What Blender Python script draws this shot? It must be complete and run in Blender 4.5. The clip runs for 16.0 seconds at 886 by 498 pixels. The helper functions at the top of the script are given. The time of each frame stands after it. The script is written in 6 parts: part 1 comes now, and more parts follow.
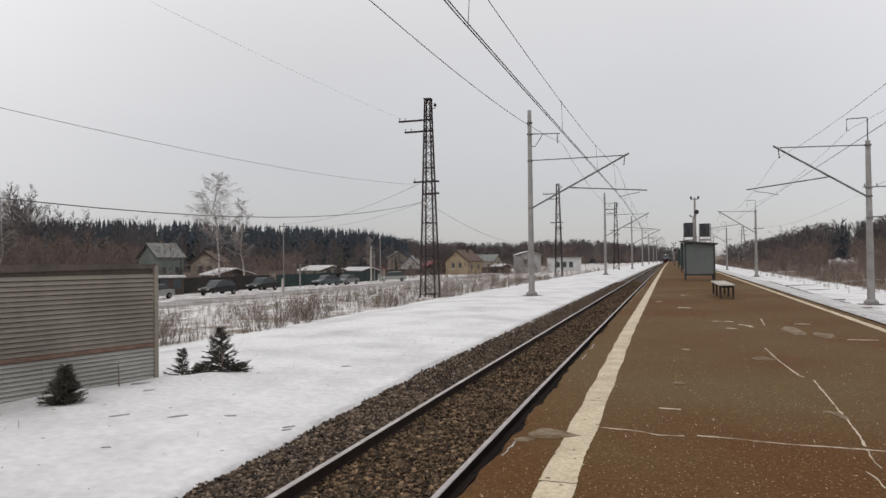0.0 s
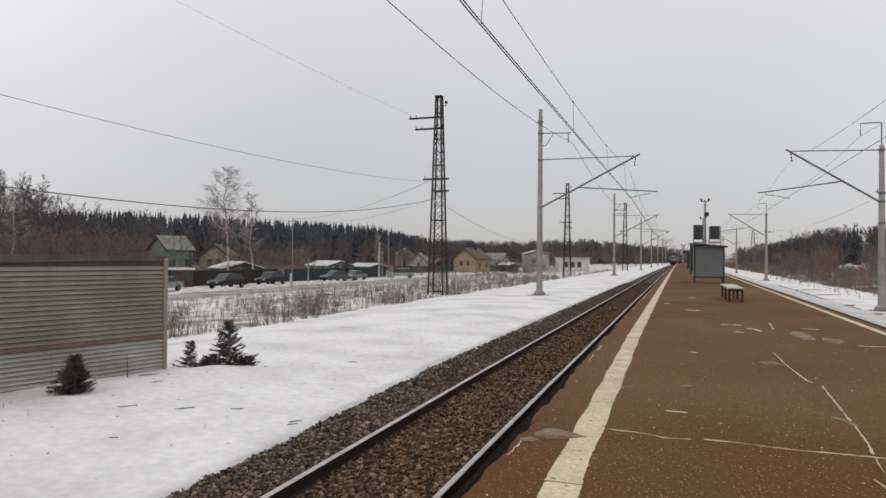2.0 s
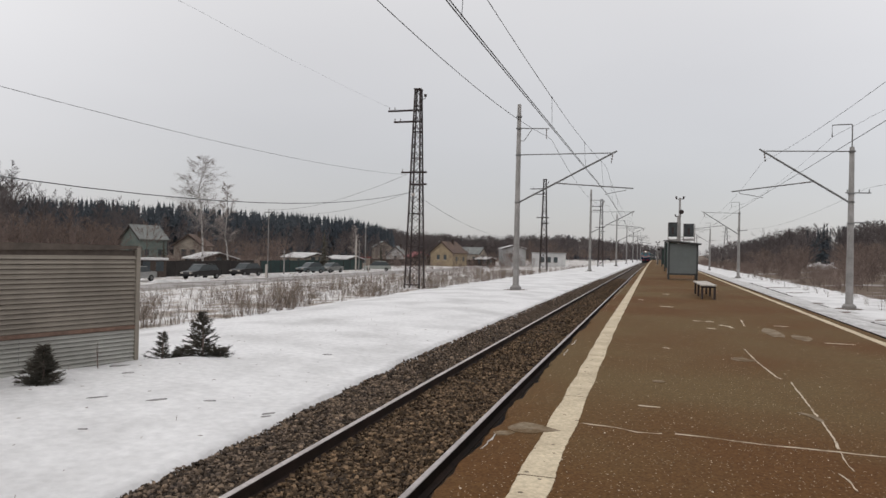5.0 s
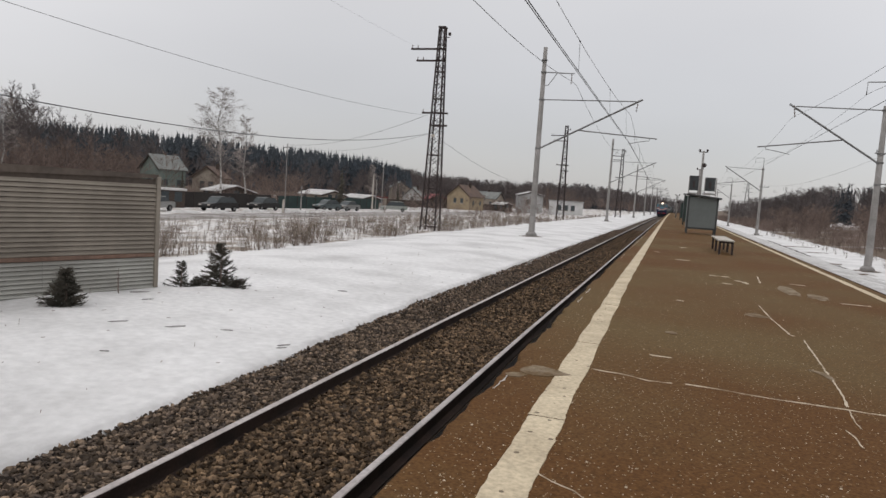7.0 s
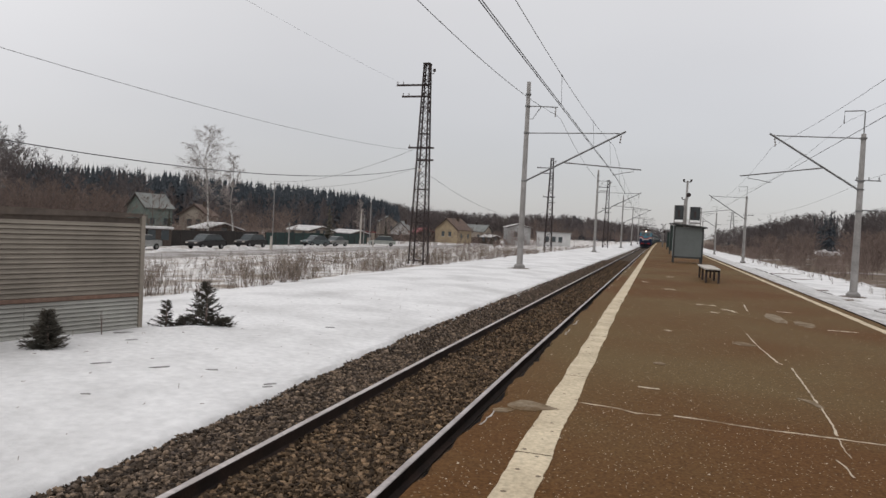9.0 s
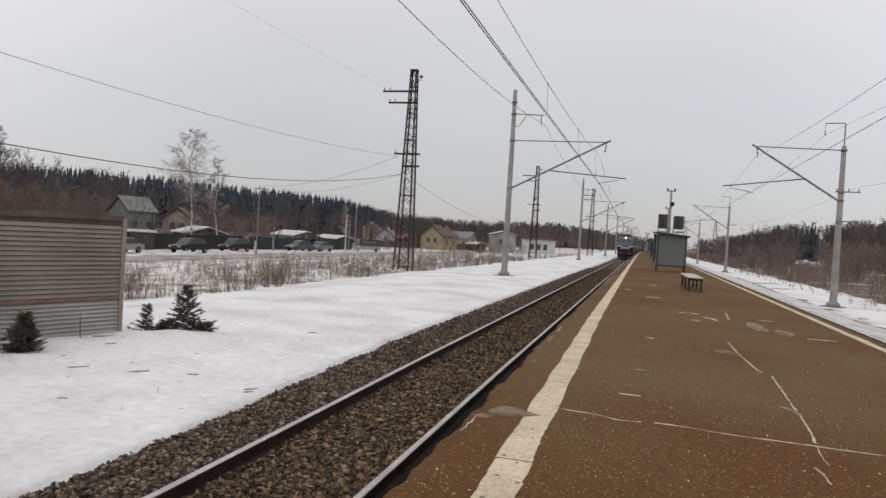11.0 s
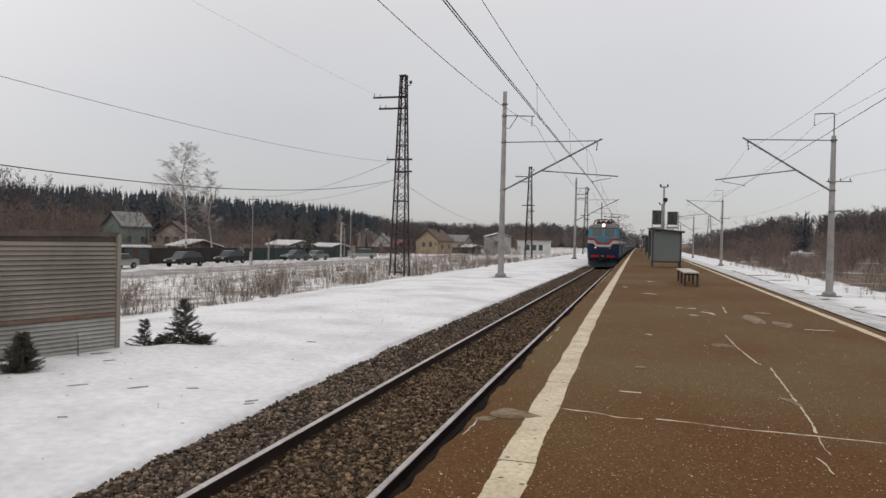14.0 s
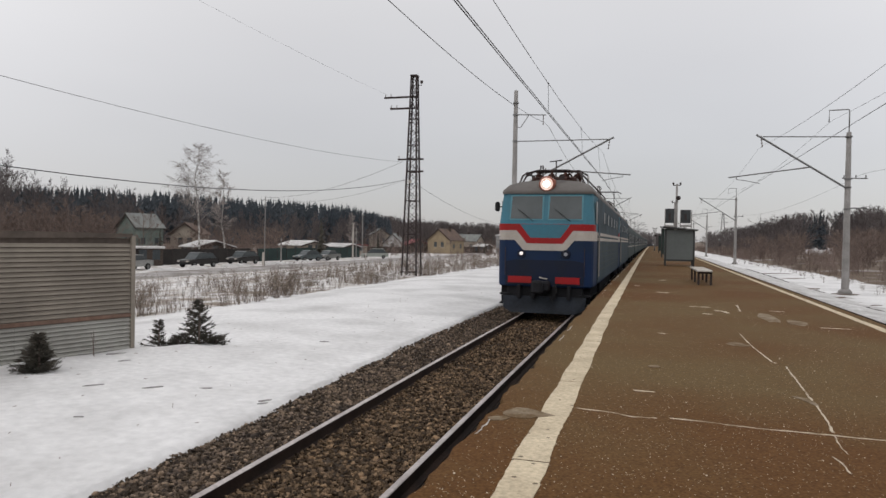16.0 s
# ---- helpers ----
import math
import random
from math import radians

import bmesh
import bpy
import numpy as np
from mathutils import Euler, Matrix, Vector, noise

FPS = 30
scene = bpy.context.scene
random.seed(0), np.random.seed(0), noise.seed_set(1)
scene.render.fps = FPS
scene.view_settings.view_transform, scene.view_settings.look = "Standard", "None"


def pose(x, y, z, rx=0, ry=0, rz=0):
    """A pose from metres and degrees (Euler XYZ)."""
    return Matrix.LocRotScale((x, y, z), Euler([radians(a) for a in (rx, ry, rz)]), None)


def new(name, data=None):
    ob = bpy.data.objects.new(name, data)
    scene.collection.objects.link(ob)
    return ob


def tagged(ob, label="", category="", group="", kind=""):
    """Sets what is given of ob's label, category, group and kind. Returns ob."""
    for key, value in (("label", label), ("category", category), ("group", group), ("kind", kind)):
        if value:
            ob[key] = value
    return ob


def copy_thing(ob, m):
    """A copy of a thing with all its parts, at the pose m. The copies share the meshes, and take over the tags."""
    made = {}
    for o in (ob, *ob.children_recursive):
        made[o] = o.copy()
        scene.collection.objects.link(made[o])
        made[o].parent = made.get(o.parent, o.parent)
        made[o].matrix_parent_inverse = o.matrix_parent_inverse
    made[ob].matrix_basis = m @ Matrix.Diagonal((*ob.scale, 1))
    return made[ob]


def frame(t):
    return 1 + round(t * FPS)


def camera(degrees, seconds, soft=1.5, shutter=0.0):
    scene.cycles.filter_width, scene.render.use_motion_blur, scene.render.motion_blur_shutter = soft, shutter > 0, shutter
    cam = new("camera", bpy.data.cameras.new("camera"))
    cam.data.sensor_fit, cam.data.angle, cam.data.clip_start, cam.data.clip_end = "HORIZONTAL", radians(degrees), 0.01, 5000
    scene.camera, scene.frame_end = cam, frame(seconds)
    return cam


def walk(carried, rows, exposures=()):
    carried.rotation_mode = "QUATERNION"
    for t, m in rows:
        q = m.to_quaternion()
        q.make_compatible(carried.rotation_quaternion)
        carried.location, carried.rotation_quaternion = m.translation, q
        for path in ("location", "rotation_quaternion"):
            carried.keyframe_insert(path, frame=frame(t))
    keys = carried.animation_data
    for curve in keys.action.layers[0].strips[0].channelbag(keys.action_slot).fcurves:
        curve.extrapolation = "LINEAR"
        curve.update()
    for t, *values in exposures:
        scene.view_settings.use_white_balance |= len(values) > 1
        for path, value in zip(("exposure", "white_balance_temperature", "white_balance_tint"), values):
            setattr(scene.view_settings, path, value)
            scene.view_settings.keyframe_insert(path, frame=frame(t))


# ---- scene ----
# ---- camera: hand-held on the platform, one spot, turning a little ----
cam = camera(66.08, 16.0, soft=1.5)
PATH = [
    (0.0, pose(0.004, -0.003, 2.296, 90.98, 0.64, 18.04)),
    (0.5, pose(-0.011, -0.011, 2.305, 91.36, -0.34, 19.50)),
    (1.0, pose(-0.004, -0.006, 2.306, 91.25, -0.23, 19.09)),
    (1.5, pose(-0.004, -0.004, 2.305, 91.35, -0.32, 19.10)),
    (2.0, pose(-0.002, -0.012, 2.302, 90.77, -0.46, 18.72)),
    (2.5, pose(-0.008, 0.001, 2.302, 90.79, -0.64, 18.39)),
    (3.0, pose(0.000, 0.000, 2.300, 90.81, -0.68, 18.04)),
    (3.5, pose(-0.006, 0.003, 2.297, 90.69, -0.87, 17.75)),
    (5.8, pose(0.000, 0.000, 2.300, 89.35, -2.04, 14.58)),
    (6.0, pose(0.002, 0.000, 2.290, 88.66, -2.45, 13.66)),
    (6.5, pose(-0.019, -0.004, 2.289, 87.64, -3.53, 14.70)),
    (7.0, pose(-0.034, -0.009, 2.284, 85.42, -3.85, 18.20)),
    (7.5, pose(-0.028, -0.011, 2.286, 85.49, -3.74, 18.47)),
    (8.0, pose(-0.035, 0.019, 2.276, 85.78, -2.83, 18.09)),
    (8.5, pose(-0.009, 0.009, 2.291, 86.96, -2.04, 17.38)),
    (9.0, pose(-0.007, 0.023, 2.294, 88.29, -2.84, 17.20)),
    (9.2, pose(-0.005, 0.016, 2.291, 88.40, -3.34, 16.57)),
    (11.3, pose(0.009, 0.047, 2.282, 89.19, -3.40, 15.88)),
    (11.5, pose(0.004, 0.036, 2.288, 89.73, -3.15, 15.91)),
    (12.0, pose(0.008, 0.032, 2.288, 90.09, -2.53, 15.09)),
    (12.5, pose(0.009, 0.033, 2.288, 89.96, -2.44, 15.08)),
    (13.0, pose(0.006, 0.035, 2.283, 89.81, -2.14, 15.49)),
    (13.5, pose(0.008, 0.036, 2.286, 89.75, -1.58, 15.72)),
    (14.0, pose(0.012, 0.034, 2.287, 89.26, -1.33, 15.58)),
    (14.5, pose(0.011, 0.033, 2.279, 89.35, -1.13, 16.01)),
    (15.0, pose(0.007, 0.029, 2.287, 89.29, -1.18, 16.69)),
    (15.5, pose(0.006, 0.035, 2.290, 89.25, -1.07, 16.94)),
    (16.0, pose(0.010, 0.034, 2.285, 89.21, -1.03, 16.56)),
]
walk(cam, PATH)

# ---- sky and light: a closed grey overcast ----
world = bpy.data.worlds.new("overcast")
scene.world = world
world.use_nodes = True
wn, wl = world.node_tree.nodes, world.node_tree.links
wn.clear()
w_out = wn.new("ShaderNodeOutputWorld")
w_bg = wn.new("ShaderNodeBackground")
w_co = wn.new("ShaderNodeTexCoord")
w_sep = wn.new("ShaderNodeSeparateXYZ")
w_ramp = wn.new("ShaderNodeValToRGB")
w_noise = wn.new("ShaderNodeTexNoise")
w_map = wn.new("ShaderNodeMapping")
w_mul = wn.new("ShaderNodeMix")
w_sky = wn.new("ShaderNodeTexSky")
w_mix = wn.new("ShaderNodeMix")
w_sky.sky_type, w_sky.sun_disc = "NISHITA", False
w_sky.sun_elevation, w_sky.sun_rotation = radians(38), radians(200)
w_map.inputs["Scale"].default_value = (1.0, 1.0, 3.2)
w_noise.inputs["Scale"].default_value, w_noise.inputs["Detail"].default_value = 1.6, 3.0
for e, (pos, col) in zip(
        [w_ramp.color_ramp.elements[0], w_ramp.color_ramp.elements[1], w_ramp.color_ramp.elements.new(0.12), w_ramp.color_ramp.elements.new(0.35)],
        [(0.0, (0.555, 0.54, 0.552, 1)), (1.0, (0.92, 0.90, 0.888, 1)), (0.12, (0.65, 0.634, 0.642, 1)), (0.35, (0.86, 0.84, 0.838, 1))]):
    e.position, e.color = pos, col
w_mul.data_type, w_mul.blend_type = "RGBA", "SOFT_LIGHT"
w_mul.inputs["Factor"].default_value = 0.30
w_mix.data_type = "RGBA"
w_mix.inputs["Factor"].default_value = 0.015
wl.new(w_co.outputs["Generated"], w_sep.inputs[0])
wl.new(w_sep.outputs["Z"], w_ramp.inputs["Fac"])
wl.new(w_co.outputs["Generated"], w_map.inputs["Vector"])
wl.new(w_map.outputs["Vector"], w_noise.inputs["Vector"])
wl.new(w_ramp.outputs["Color"], w_mul.inputs["A"])
wl.new(w_noise.outputs["Fac"], w_mul.inputs["B"])
# a broad thicker part of the cloud deck lies ahead along the line
w_dot = wn.new("ShaderNodeVectorMath")
w_dot.operation = "DOT_PRODUCT"
w_dot.inputs[1].default_value = (-0.22, 0.96, 0.16)
w_rng = wn.new("ShaderNodeMapRange")
w_rng.interpolation_type = "SMOOTHSTEP"
w_rng.inputs["From Min"].default_value, w_rng.inputs["From Max"].default_value = 0.72, 0.995
w_rng.inputs["To Min"].default_value, w_rng.inputs["To Max"].default_value = 1.03, 0.80
w_shade = wn.new("ShaderNodeMix")
w_shade.data_type, w_shade.blend_type = "RGBA", "MULTIPLY"
w_shade.inputs["Factor"].default_value = 1.0
wl.new(w_co.outputs["Generated"], w_dot.inputs[0])
wl.new(w_dot.outputs["Value"], w_rng.inputs["Value"])
wl.new(w_mul.outputs["Result"], w_shade.inputs["A"])
wl.new(w_rng.outputs["Result"], w_shade.inputs["B"])
wl.new(w_shade.outputs["Result"], w_mix.inputs["A"])
wl.new(w_sky.outputs["Color"], w_mix.inputs["B"])
wl.new(w_mix.outputs["Result"], w_bg.inputs["Color"])
wl.new(w_bg.outputs["Background"], w_out.inputs["Surface"])
w_bg.inputs["Strength"].default_value = 1.0

sun_data = bpy.data.lights.new("sun", "SUN")
sun_data.energy, sun_data.angle, sun_data.color = 0.3, radians(40), (1.0, 0.97, 0.93)
sun = new("sun", sun_data)
sun.matrix_world = pose(0, 0, 60, 38, 0, -20)


# ---- materials ----
def mat(name, c1, c2=None, rough=0.8, metal=0.0, big=1.5, fine=30.0, bump=0.2, dist=0.01, spread=(0.35, 0.65), specks=None, vary=0.0, coords="Object", spec=0.22, grain=0.2, pieces=None):
    """Two-scale procedural surface: c1 and c2 mixed by broad noise, darkened a little by fine noise, with fine relief.
    specks: (colour, scale, amount) adds small spots; vary: lightness change from object to object."""
    m = bpy.data.materials.new(name)
    m.use_nodes = True
    n, l = m.node_tree.nodes, m.node_tree.links
    b = n["Principled BSDF"]
    b.inputs["Roughness"].default_value, b.inputs["Metallic"].default_value = rough, metal
    b.inputs["Specular IOR Level"].default_value = spec
    c2 = c2 or tuple(v * 0.75 for v in c1)
    co = n.new("ShaderNodeTexCoord")
    n1, n2 = n.new("ShaderNodeTexNoise"), n.new("ShaderNodeTexNoise")
    n1.inputs["Scale"].default_value, n1.inputs["Detail"].default_value = big, 6.0
    n2.inputs["Scale"].default_value, n2.inputs["Detail"].default_value = fine, 4.0
    l.new(co.outputs[coords], n1.inputs["Vector"])
    l.new(co.outputs[coords], n2.inputs["Vector"])
    r = n.new("ShaderNodeMapRange")
    r.inputs["From Min"].default_value, r.inputs["From Max"].default_value = spread
    l.new(n1.outputs["Fac"], r.inputs["Value"])
    mx = n.new("ShaderNodeMix")
    mx.data_type = "RGBA"
    mx.inputs["A"].default_value, mx.inputs["B"].default_value = (*c1, 1), (*c2, 1)
    l.new(r.outputs["Result"], mx.inputs["Factor"])
    r2 = n.new("ShaderNodeMapRange")
    r2.inputs["From Min"].default_value, r2.inputs["From Max"].default_value = 0.3, 0.7
    r2.inputs["To Min"].default_value, r2.inputs["To Max"].default_value = 1 - grain, 1 + grain
    l.new(n2.outputs["Fac"], r2.inputs["Value"])
    ml = n.new("ShaderNodeMix")
    ml.data_type, ml.blend_type = "RGBA", "MULTIPLY"
    ml.inputs["Factor"].default_value = 1.0
    l.new(mx.outputs["Result"], ml.inputs["A"])
    l.new(r2.outputs["Result"], ml.inputs["B"])
    col = ml.outputs["Result"]
    if specks:
        v = n.new("ShaderNodeTexVoronoi")
        v.inputs["Scale"].default_value = specks[1]
        l.new(co.outputs[coords], v.inputs["Vector"])
        lt = n.new("ShaderNodeMath")
        lt.operation = "LESS_THAN"
        lt.inputs[1].default_value = specks[2]
        l.new(v.outputs["Distance"], lt.inputs[0])
        sm = n.new("ShaderNodeMix")
        sm.data_type = "RGBA"
        l.new(lt.outputs[0], sm.inputs["Factor"])
        l.new(col, sm.inputs["A"])
        sm.inputs["B"].default_value = (*specks[0], 1)
        col = sm.outputs["Result"]
    if pieces:
        ge = n.new("ShaderNodeNewGeometry")
        pw = n.new("ShaderNodeMath")
        pw.operation = "POWER"
        pw.inputs[1].default_value = pieces[2]
        l.new(ge.outputs["Random Per Island"], pw.inputs[0])
        rp = n.new("ShaderNodeMapRange")
        rp.inputs["To Min"].default_value, rp.inputs["To Max"].default_value = pieces[0], pieces[1]
        l.new(pw.outputs[0], rp.inputs["Value"])
        mp = n.new("ShaderNodeMix")
        mp.data_type, mp.blend_type = "RGBA", "MULTIPLY"
        mp.inputs["Factor"].default_value = 1.0
        l.new(col, mp.inputs["A"])
        l.new(rp.outputs["Result"], mp.inputs["B"])
        col = mp.outputs["Result"]
    if vary:
        oi = n.new("ShaderNodeObjectInfo")
        ge = n.new("ShaderNodeNewGeometry")
        ad = n.new("ShaderNodeMath")
        ad.operation = "ADD"
        l.new(oi.outputs["Random"], ad.inputs[0])
        l.new(ge.outputs["Random Per Island"], ad.inputs[1])
        r3 = n.new("ShaderNodeMapRange")
        r3.inputs["From Max"].default_value = 2.0
        r3.inputs["To Min"].default_value, r3.inputs["To Max"].default_value = 1 - vary, 1 + vary
        l.new(ad.outputs[0], r3.inputs["Value"])
        mv = n.new("ShaderNodeMix")
        mv.data_type, mv.blend_type = "RGBA", "MULTIPLY"
        mv.inputs["Factor"].default_value = 1.0
        l.new(col, mv.inputs["A"])
        l.new(r3.outputs["Result"], mv.inputs["B"])
        col = mv.outputs["Result"]
    l.new(col, b.inputs["Base Color"])
    if bump:
        bp = n.new("ShaderNodeBump")
        bp.inputs["Strength"].default_value, bp.inputs["Distance"].default_value = bump, dist
        l.new(n2.outputs["Fac"], bp.inputs["Height"])
        l.new(bp.outputs["Normal"], b.inputs["Normal"])
    return m


def glow(name, colour, strength):
    m = bpy.data.materials.new(name)
    m.use_nodes = True
    b = m.node_tree.nodes["Principled BSDF"]
    b.inputs["Emission Color"].default_value = (*colour, 1)
    b.inputs["Emission Strength"].default_value = strength
    return m


M_SNOW = mat("snow", (0.705, 0.692, 0.690), (0.48, 0.468, 0.464), 0.8, big=0.42, fine=7.0, bump=0.6, dist=0.05, spread=(0.42, 0.75), grain=0.09)
M_DIRTY_SNOW = mat("dirty_snow", (0.58, 0.565, 0.56), (0.40, 0.385, 0.375), 0.85, big=0.8, fine=6.0, bump=0.4, dist=0.05)
M_FIELD = mat("snowy_field", (0.66, 0.64, 0.63), (0.26, 0.215, 0.175), 0.9, big=0.7, fine=6.0, bump=0.6, dist=0.1, spread=(0.44, 0.64))
M_LITTER = mat("leaf_litter", (0.13, 0.095, 0.07), (0.55, 0.53, 0.52), 0.95, big=0.15, fine=3.0, bump=0.5, dist=0.1, spread=(0.55, 0.72))
M_ROAD = mat("wet_road", (0.16, 0.14, 0.125), (0.34, 0.32, 0.31), 0.7, big=0.3, fine=4.0)
M_ASPHALT = mat("brown_asphalt", (0.120, 0.078, 0.035), (0.104, 0.050, 0.0185), 0.86, big=0.30, fine=60.0, bump=0.6, dist=0.006,
                specks=((0.30, 0.23, 0.15), 27.0, 0.14), spec=0.08, grain=0.34, spread=(0.40, 0.60))
M_CONCRETE_DARK = mat("dark_brown_concrete", (0.055, 0.042, 0.034), (0.03, 0.024, 0.02), 0.9, big=2.0, fine=25.0, bump=0.5, dist=0.02)
M_STRIPE = mat("worn_cream_paint", (0.58, 0.485, 0.345), (0.44, 0.36, 0.25), 0.75, big=3.0, fine=40.0, bump=0.3, dist=0.004, specks=((0.17, 0.13, 0.09), 9.0, 0.13))
M_CRACK = mat("dusty_crack", (0.52, 0.44, 0.34), (0.20, 0.15, 0.095), 0.9, big=6.0, fine=40.0, spread=(0.50, 0.68))
M_CHIP = mat("icy_chipped_concrete", (0.62, 0.59, 0.57), (0.30, 0.26, 0.22), 0.85, big=6.0, fine=40.0)
M_PATCH = mat("grey_mortar_patch", (0.225, 0.175, 0.12), (0.12, 0.075, 0.035), 0.85, big=7.0, fine=50.0, spread=(0.40, 0.60))
M_STONE = mat("ballast_stone", (0.155, 0.102, 0.060), (0.062, 0.042, 0.028), 0.9, big=9.0, fine=60.0, pieces=(0.30, 2.4, 2.2), spec=0.2)
M_STONE_GREY = mat("grey_ballast_stone", (0.145, 0.104, 0.072), (0.060, 0.046, 0.038), 0.9, big=9.0, fine=60.0, pieces=(0.35, 2.4, 2.2), spec=0.2)
M_BED = mat("ballast_bed", (0.090, 0.063, 0.043), (0.045, 0.033, 0.025), 0.95, big=12.0, fine=45.0, bump=1.0, dist=0.04)
# oily ballast; shade under the platform edge is also put into this near-black colour
M_OILY_SHADED = mat("oily_shaded_ballast", (0.020, 0.016, 0.013), (0.011, 0.009, 0.008), 0.9, big=6.0, fine=30.0, bump=0.8, dist=0.03)
M_RAIL_TOP = mat("polished_rail_head", (0.52, 0.47, 0.455), (0.38, 0.335, 0.32), 0.45, metal=0.5, big=2.0, fine=20.0, bump=0.05)
M_RAIL = mat("rusty_rail", (0.036, 0.022, 0.017), (0.020, 0.014, 0.012), 0.9, big=3.0, fine=40.0)
M_STEEL = mat("weathered_steel", (0.20, 0.20, 0.20), (0.13, 0.125, 0.12), 0.6, metal=0.3, big=2.0, fine=20.0)
M_DARKSTEEL = mat("dark_painted_steel", (0.060, 0.046, 0.044), (0.034, 0.027, 0.027), 0.7, metal=0.2, big=2.0, fine=15.0)
M_POLE = mat("pole_concrete", (0.29, 0.275, 0.265), (0.20, 0.19, 0.18), 0.85, big=1.2, fine=18.0)
M_WIRE = mat("weathered_wire", (0.10, 0.10, 0.105), (0.08, 0.08, 0.08), 0.6, metal=0.3)
M_INS = mat("insulator_glaze", (0.16, 0.12, 0.10), (0.10, 0.08, 0.07), 0.3)


# ---- mesh tools ----
class Shape:
    """Vertices and faces of one part."""

    def __init__(self):
        self.v, self.f = [], []

    def add(self, verts, faces):
        k = len(self.v)
        self.v += [tuple(p) for p in verts]
        self.f += [tuple(i + k for i in q) for q in faces]
        return self

    def box(self, x0, x1, y0, y1, z0, z1, m=None, bevel=0.0):
        b = bevel
        if b:
            pts, ring = [], []
            for z, i in ((z0, b), (z0 + b, 0), (z1 - b, 0), (z1, b)):
                xa, xb, ya, yb = x0 + i, x1 - i, y0 + i, y1 - i
                pts += [(xa + b, ya, z), (xb - b, ya, z), (xb, ya + b, z), (xb, yb - b, z), (xb - b, yb, z), (xa + b, yb, z), (xa, yb - b, z), (xa, ya + b, z)]
            fs = [tuple(range(7, -1, -1)), tuple(range(24, 32))]
            for r in range(3):
                for k in range(8):
                    fs.append((r * 8 + k, r * 8 + (k + 1) % 8, r * 8 + 8 + (k + 1) % 8, r * 8 + 8 + k))
        else:
            pts = [(x, y, z) for z in (z0, z1) for x, y in ((x0, y0), (x1, y0), (x1, y1), (x0, y1))]
            fs = [(3, 2, 1, 0), (4, 5, 6, 7), (0, 1, 5, 4), (1, 2, 6, 5), (2, 3, 7, 6), (3, 0, 4, 7)]
        if m is not None:
            pts = [m @ Vector(p) for p in pts]
        return self.add(pts, fs)

    def tube(self, points, radius, n=6, caps=True):
        """A tube through points; radius is one number or one for each point."""
        pts = [Vector(p) for p in points]
        rs = [radius] * len(pts) if isinstance(radius, (int, float)) else radius
        rings, k = [], len(pts)
        for i, p in enumerate(pts):
            d = (pts[min(i + 1, k - 1)] - pts[max(i - 1, 0)]).normalized()
            u = d.cross(Vector((0, 0, 1)) if abs(d.z) < 0.9 else Vector((1, 0, 0))).normalized()
            w = d.cross(u)
            rings += [p + (u * math.cos(a) + w * math.sin(a)) * rs[i] for a in (2 * math.pi * j / n for j in range(n))]
        fs = [(i * n + j, i * n + (j + 1) % n, i * n + n + (j + 1) % n, i * n + n + j) for i in range(k - 1) for j in range(n)]
        if caps:
            fs += [tuple(range(n - 1, -1, -1)), tuple(range((k - 1) * n, k * n))]
        return self.add(rings, fs)

    def plate(self, outline, depth, place):
        """A flat polygon (a, b) given a thickness; place(a, b, c) puts it into space, c from 0 to depth."""
        n = len(outline)
        pts = [place(a, b, 0) for a, b in outline] + [place(a, b, depth) for a, b in outline]
        fs = [tuple(range(n - 1, -1, -1)), tuple(range(n, 2 * n))]
        fs += [(i, (i + 1) % n, n + (i + 1) % n, n + i) for i in range(n)]
        return self.add(pts, fs)

    def loft(self, rings, close=False, ends=False):
        """Skins rows of points; close joins each row's end to its start."""
        n = len(rings[0])
        pts = [p for r in rings for p in r]
        m = n if close else n - 1
        fs = [(i * n + j, i * n + (j + 1) % n, i * n + n + (j + 1) % n, i * n + n + j) for i in range(len(rings) - 1) for j in range(m)]
        if ends:
            fs += [tuple(range(n - 1, -1, -1)), tuple(range((len(rings) - 1) * n, len(rings) * n))]
        return self.add(pts, fs)

    def mesh(self, name, material, smooth=False):
        me = bpy.data.meshes.new(name)
        me.from_pydata(self.v, [], self.f)
        me.materials.append(material)
        if smooth:
            me.polygons.foreach_set("use_smooth", [True] * len(me.polygons))
        me.update()
        return me


def part(name, shape, material, parent=None, label="", smooth=False):
    """One mesh object, under a thing or a part if a parent is given."""
    ob = new(name, shape.mesh(name, material, smooth))
    if parent:
        ob.parent = parent
    if label:
        ob["label"] = label
    return ob


def thing(name, label, category, group="", kind="", at=(0, 0, 0), turn=0):
    ob = new(name)
    ob.empty_display_size = 0.2
    ob.matrix_basis = pose(*at, 0, 0, turn)
    return tagged(ob, label, category, group, kind)


def raw_mesh(name, verts, faces, material, smooth=False):
    """A mesh from numpy arrays: verts (n, 3), faces (m, k) with k corners each."""
    me = bpy.data.meshes.new(name)
    k = faces.shape[1]
    me.vertices.add(len(verts))
    me.vertices.foreach_set("co", np.asarray(verts, dtype=np.float32).ravel())
    me.loops.add(faces.size)
    me.loops.foreach_set("vertex_index", faces.astype(np.int32).ravel())
    me.polygons.add(len(faces))
    me.polygons.foreach_set("loop_start", np.arange(0, faces.size, k, dtype=np.int32))
    me.polygons.foreach_set("use_smooth", np.full(len(faces), smooth))
    me.materials.append(material)
    me.update(calc_edges=True)
    me.validate()
    return me


# ---- plan ----
TRACK_X, GAUGE, PLAT_Z = -2.94, 0.775, 1.06
EDGE_L = -1.07


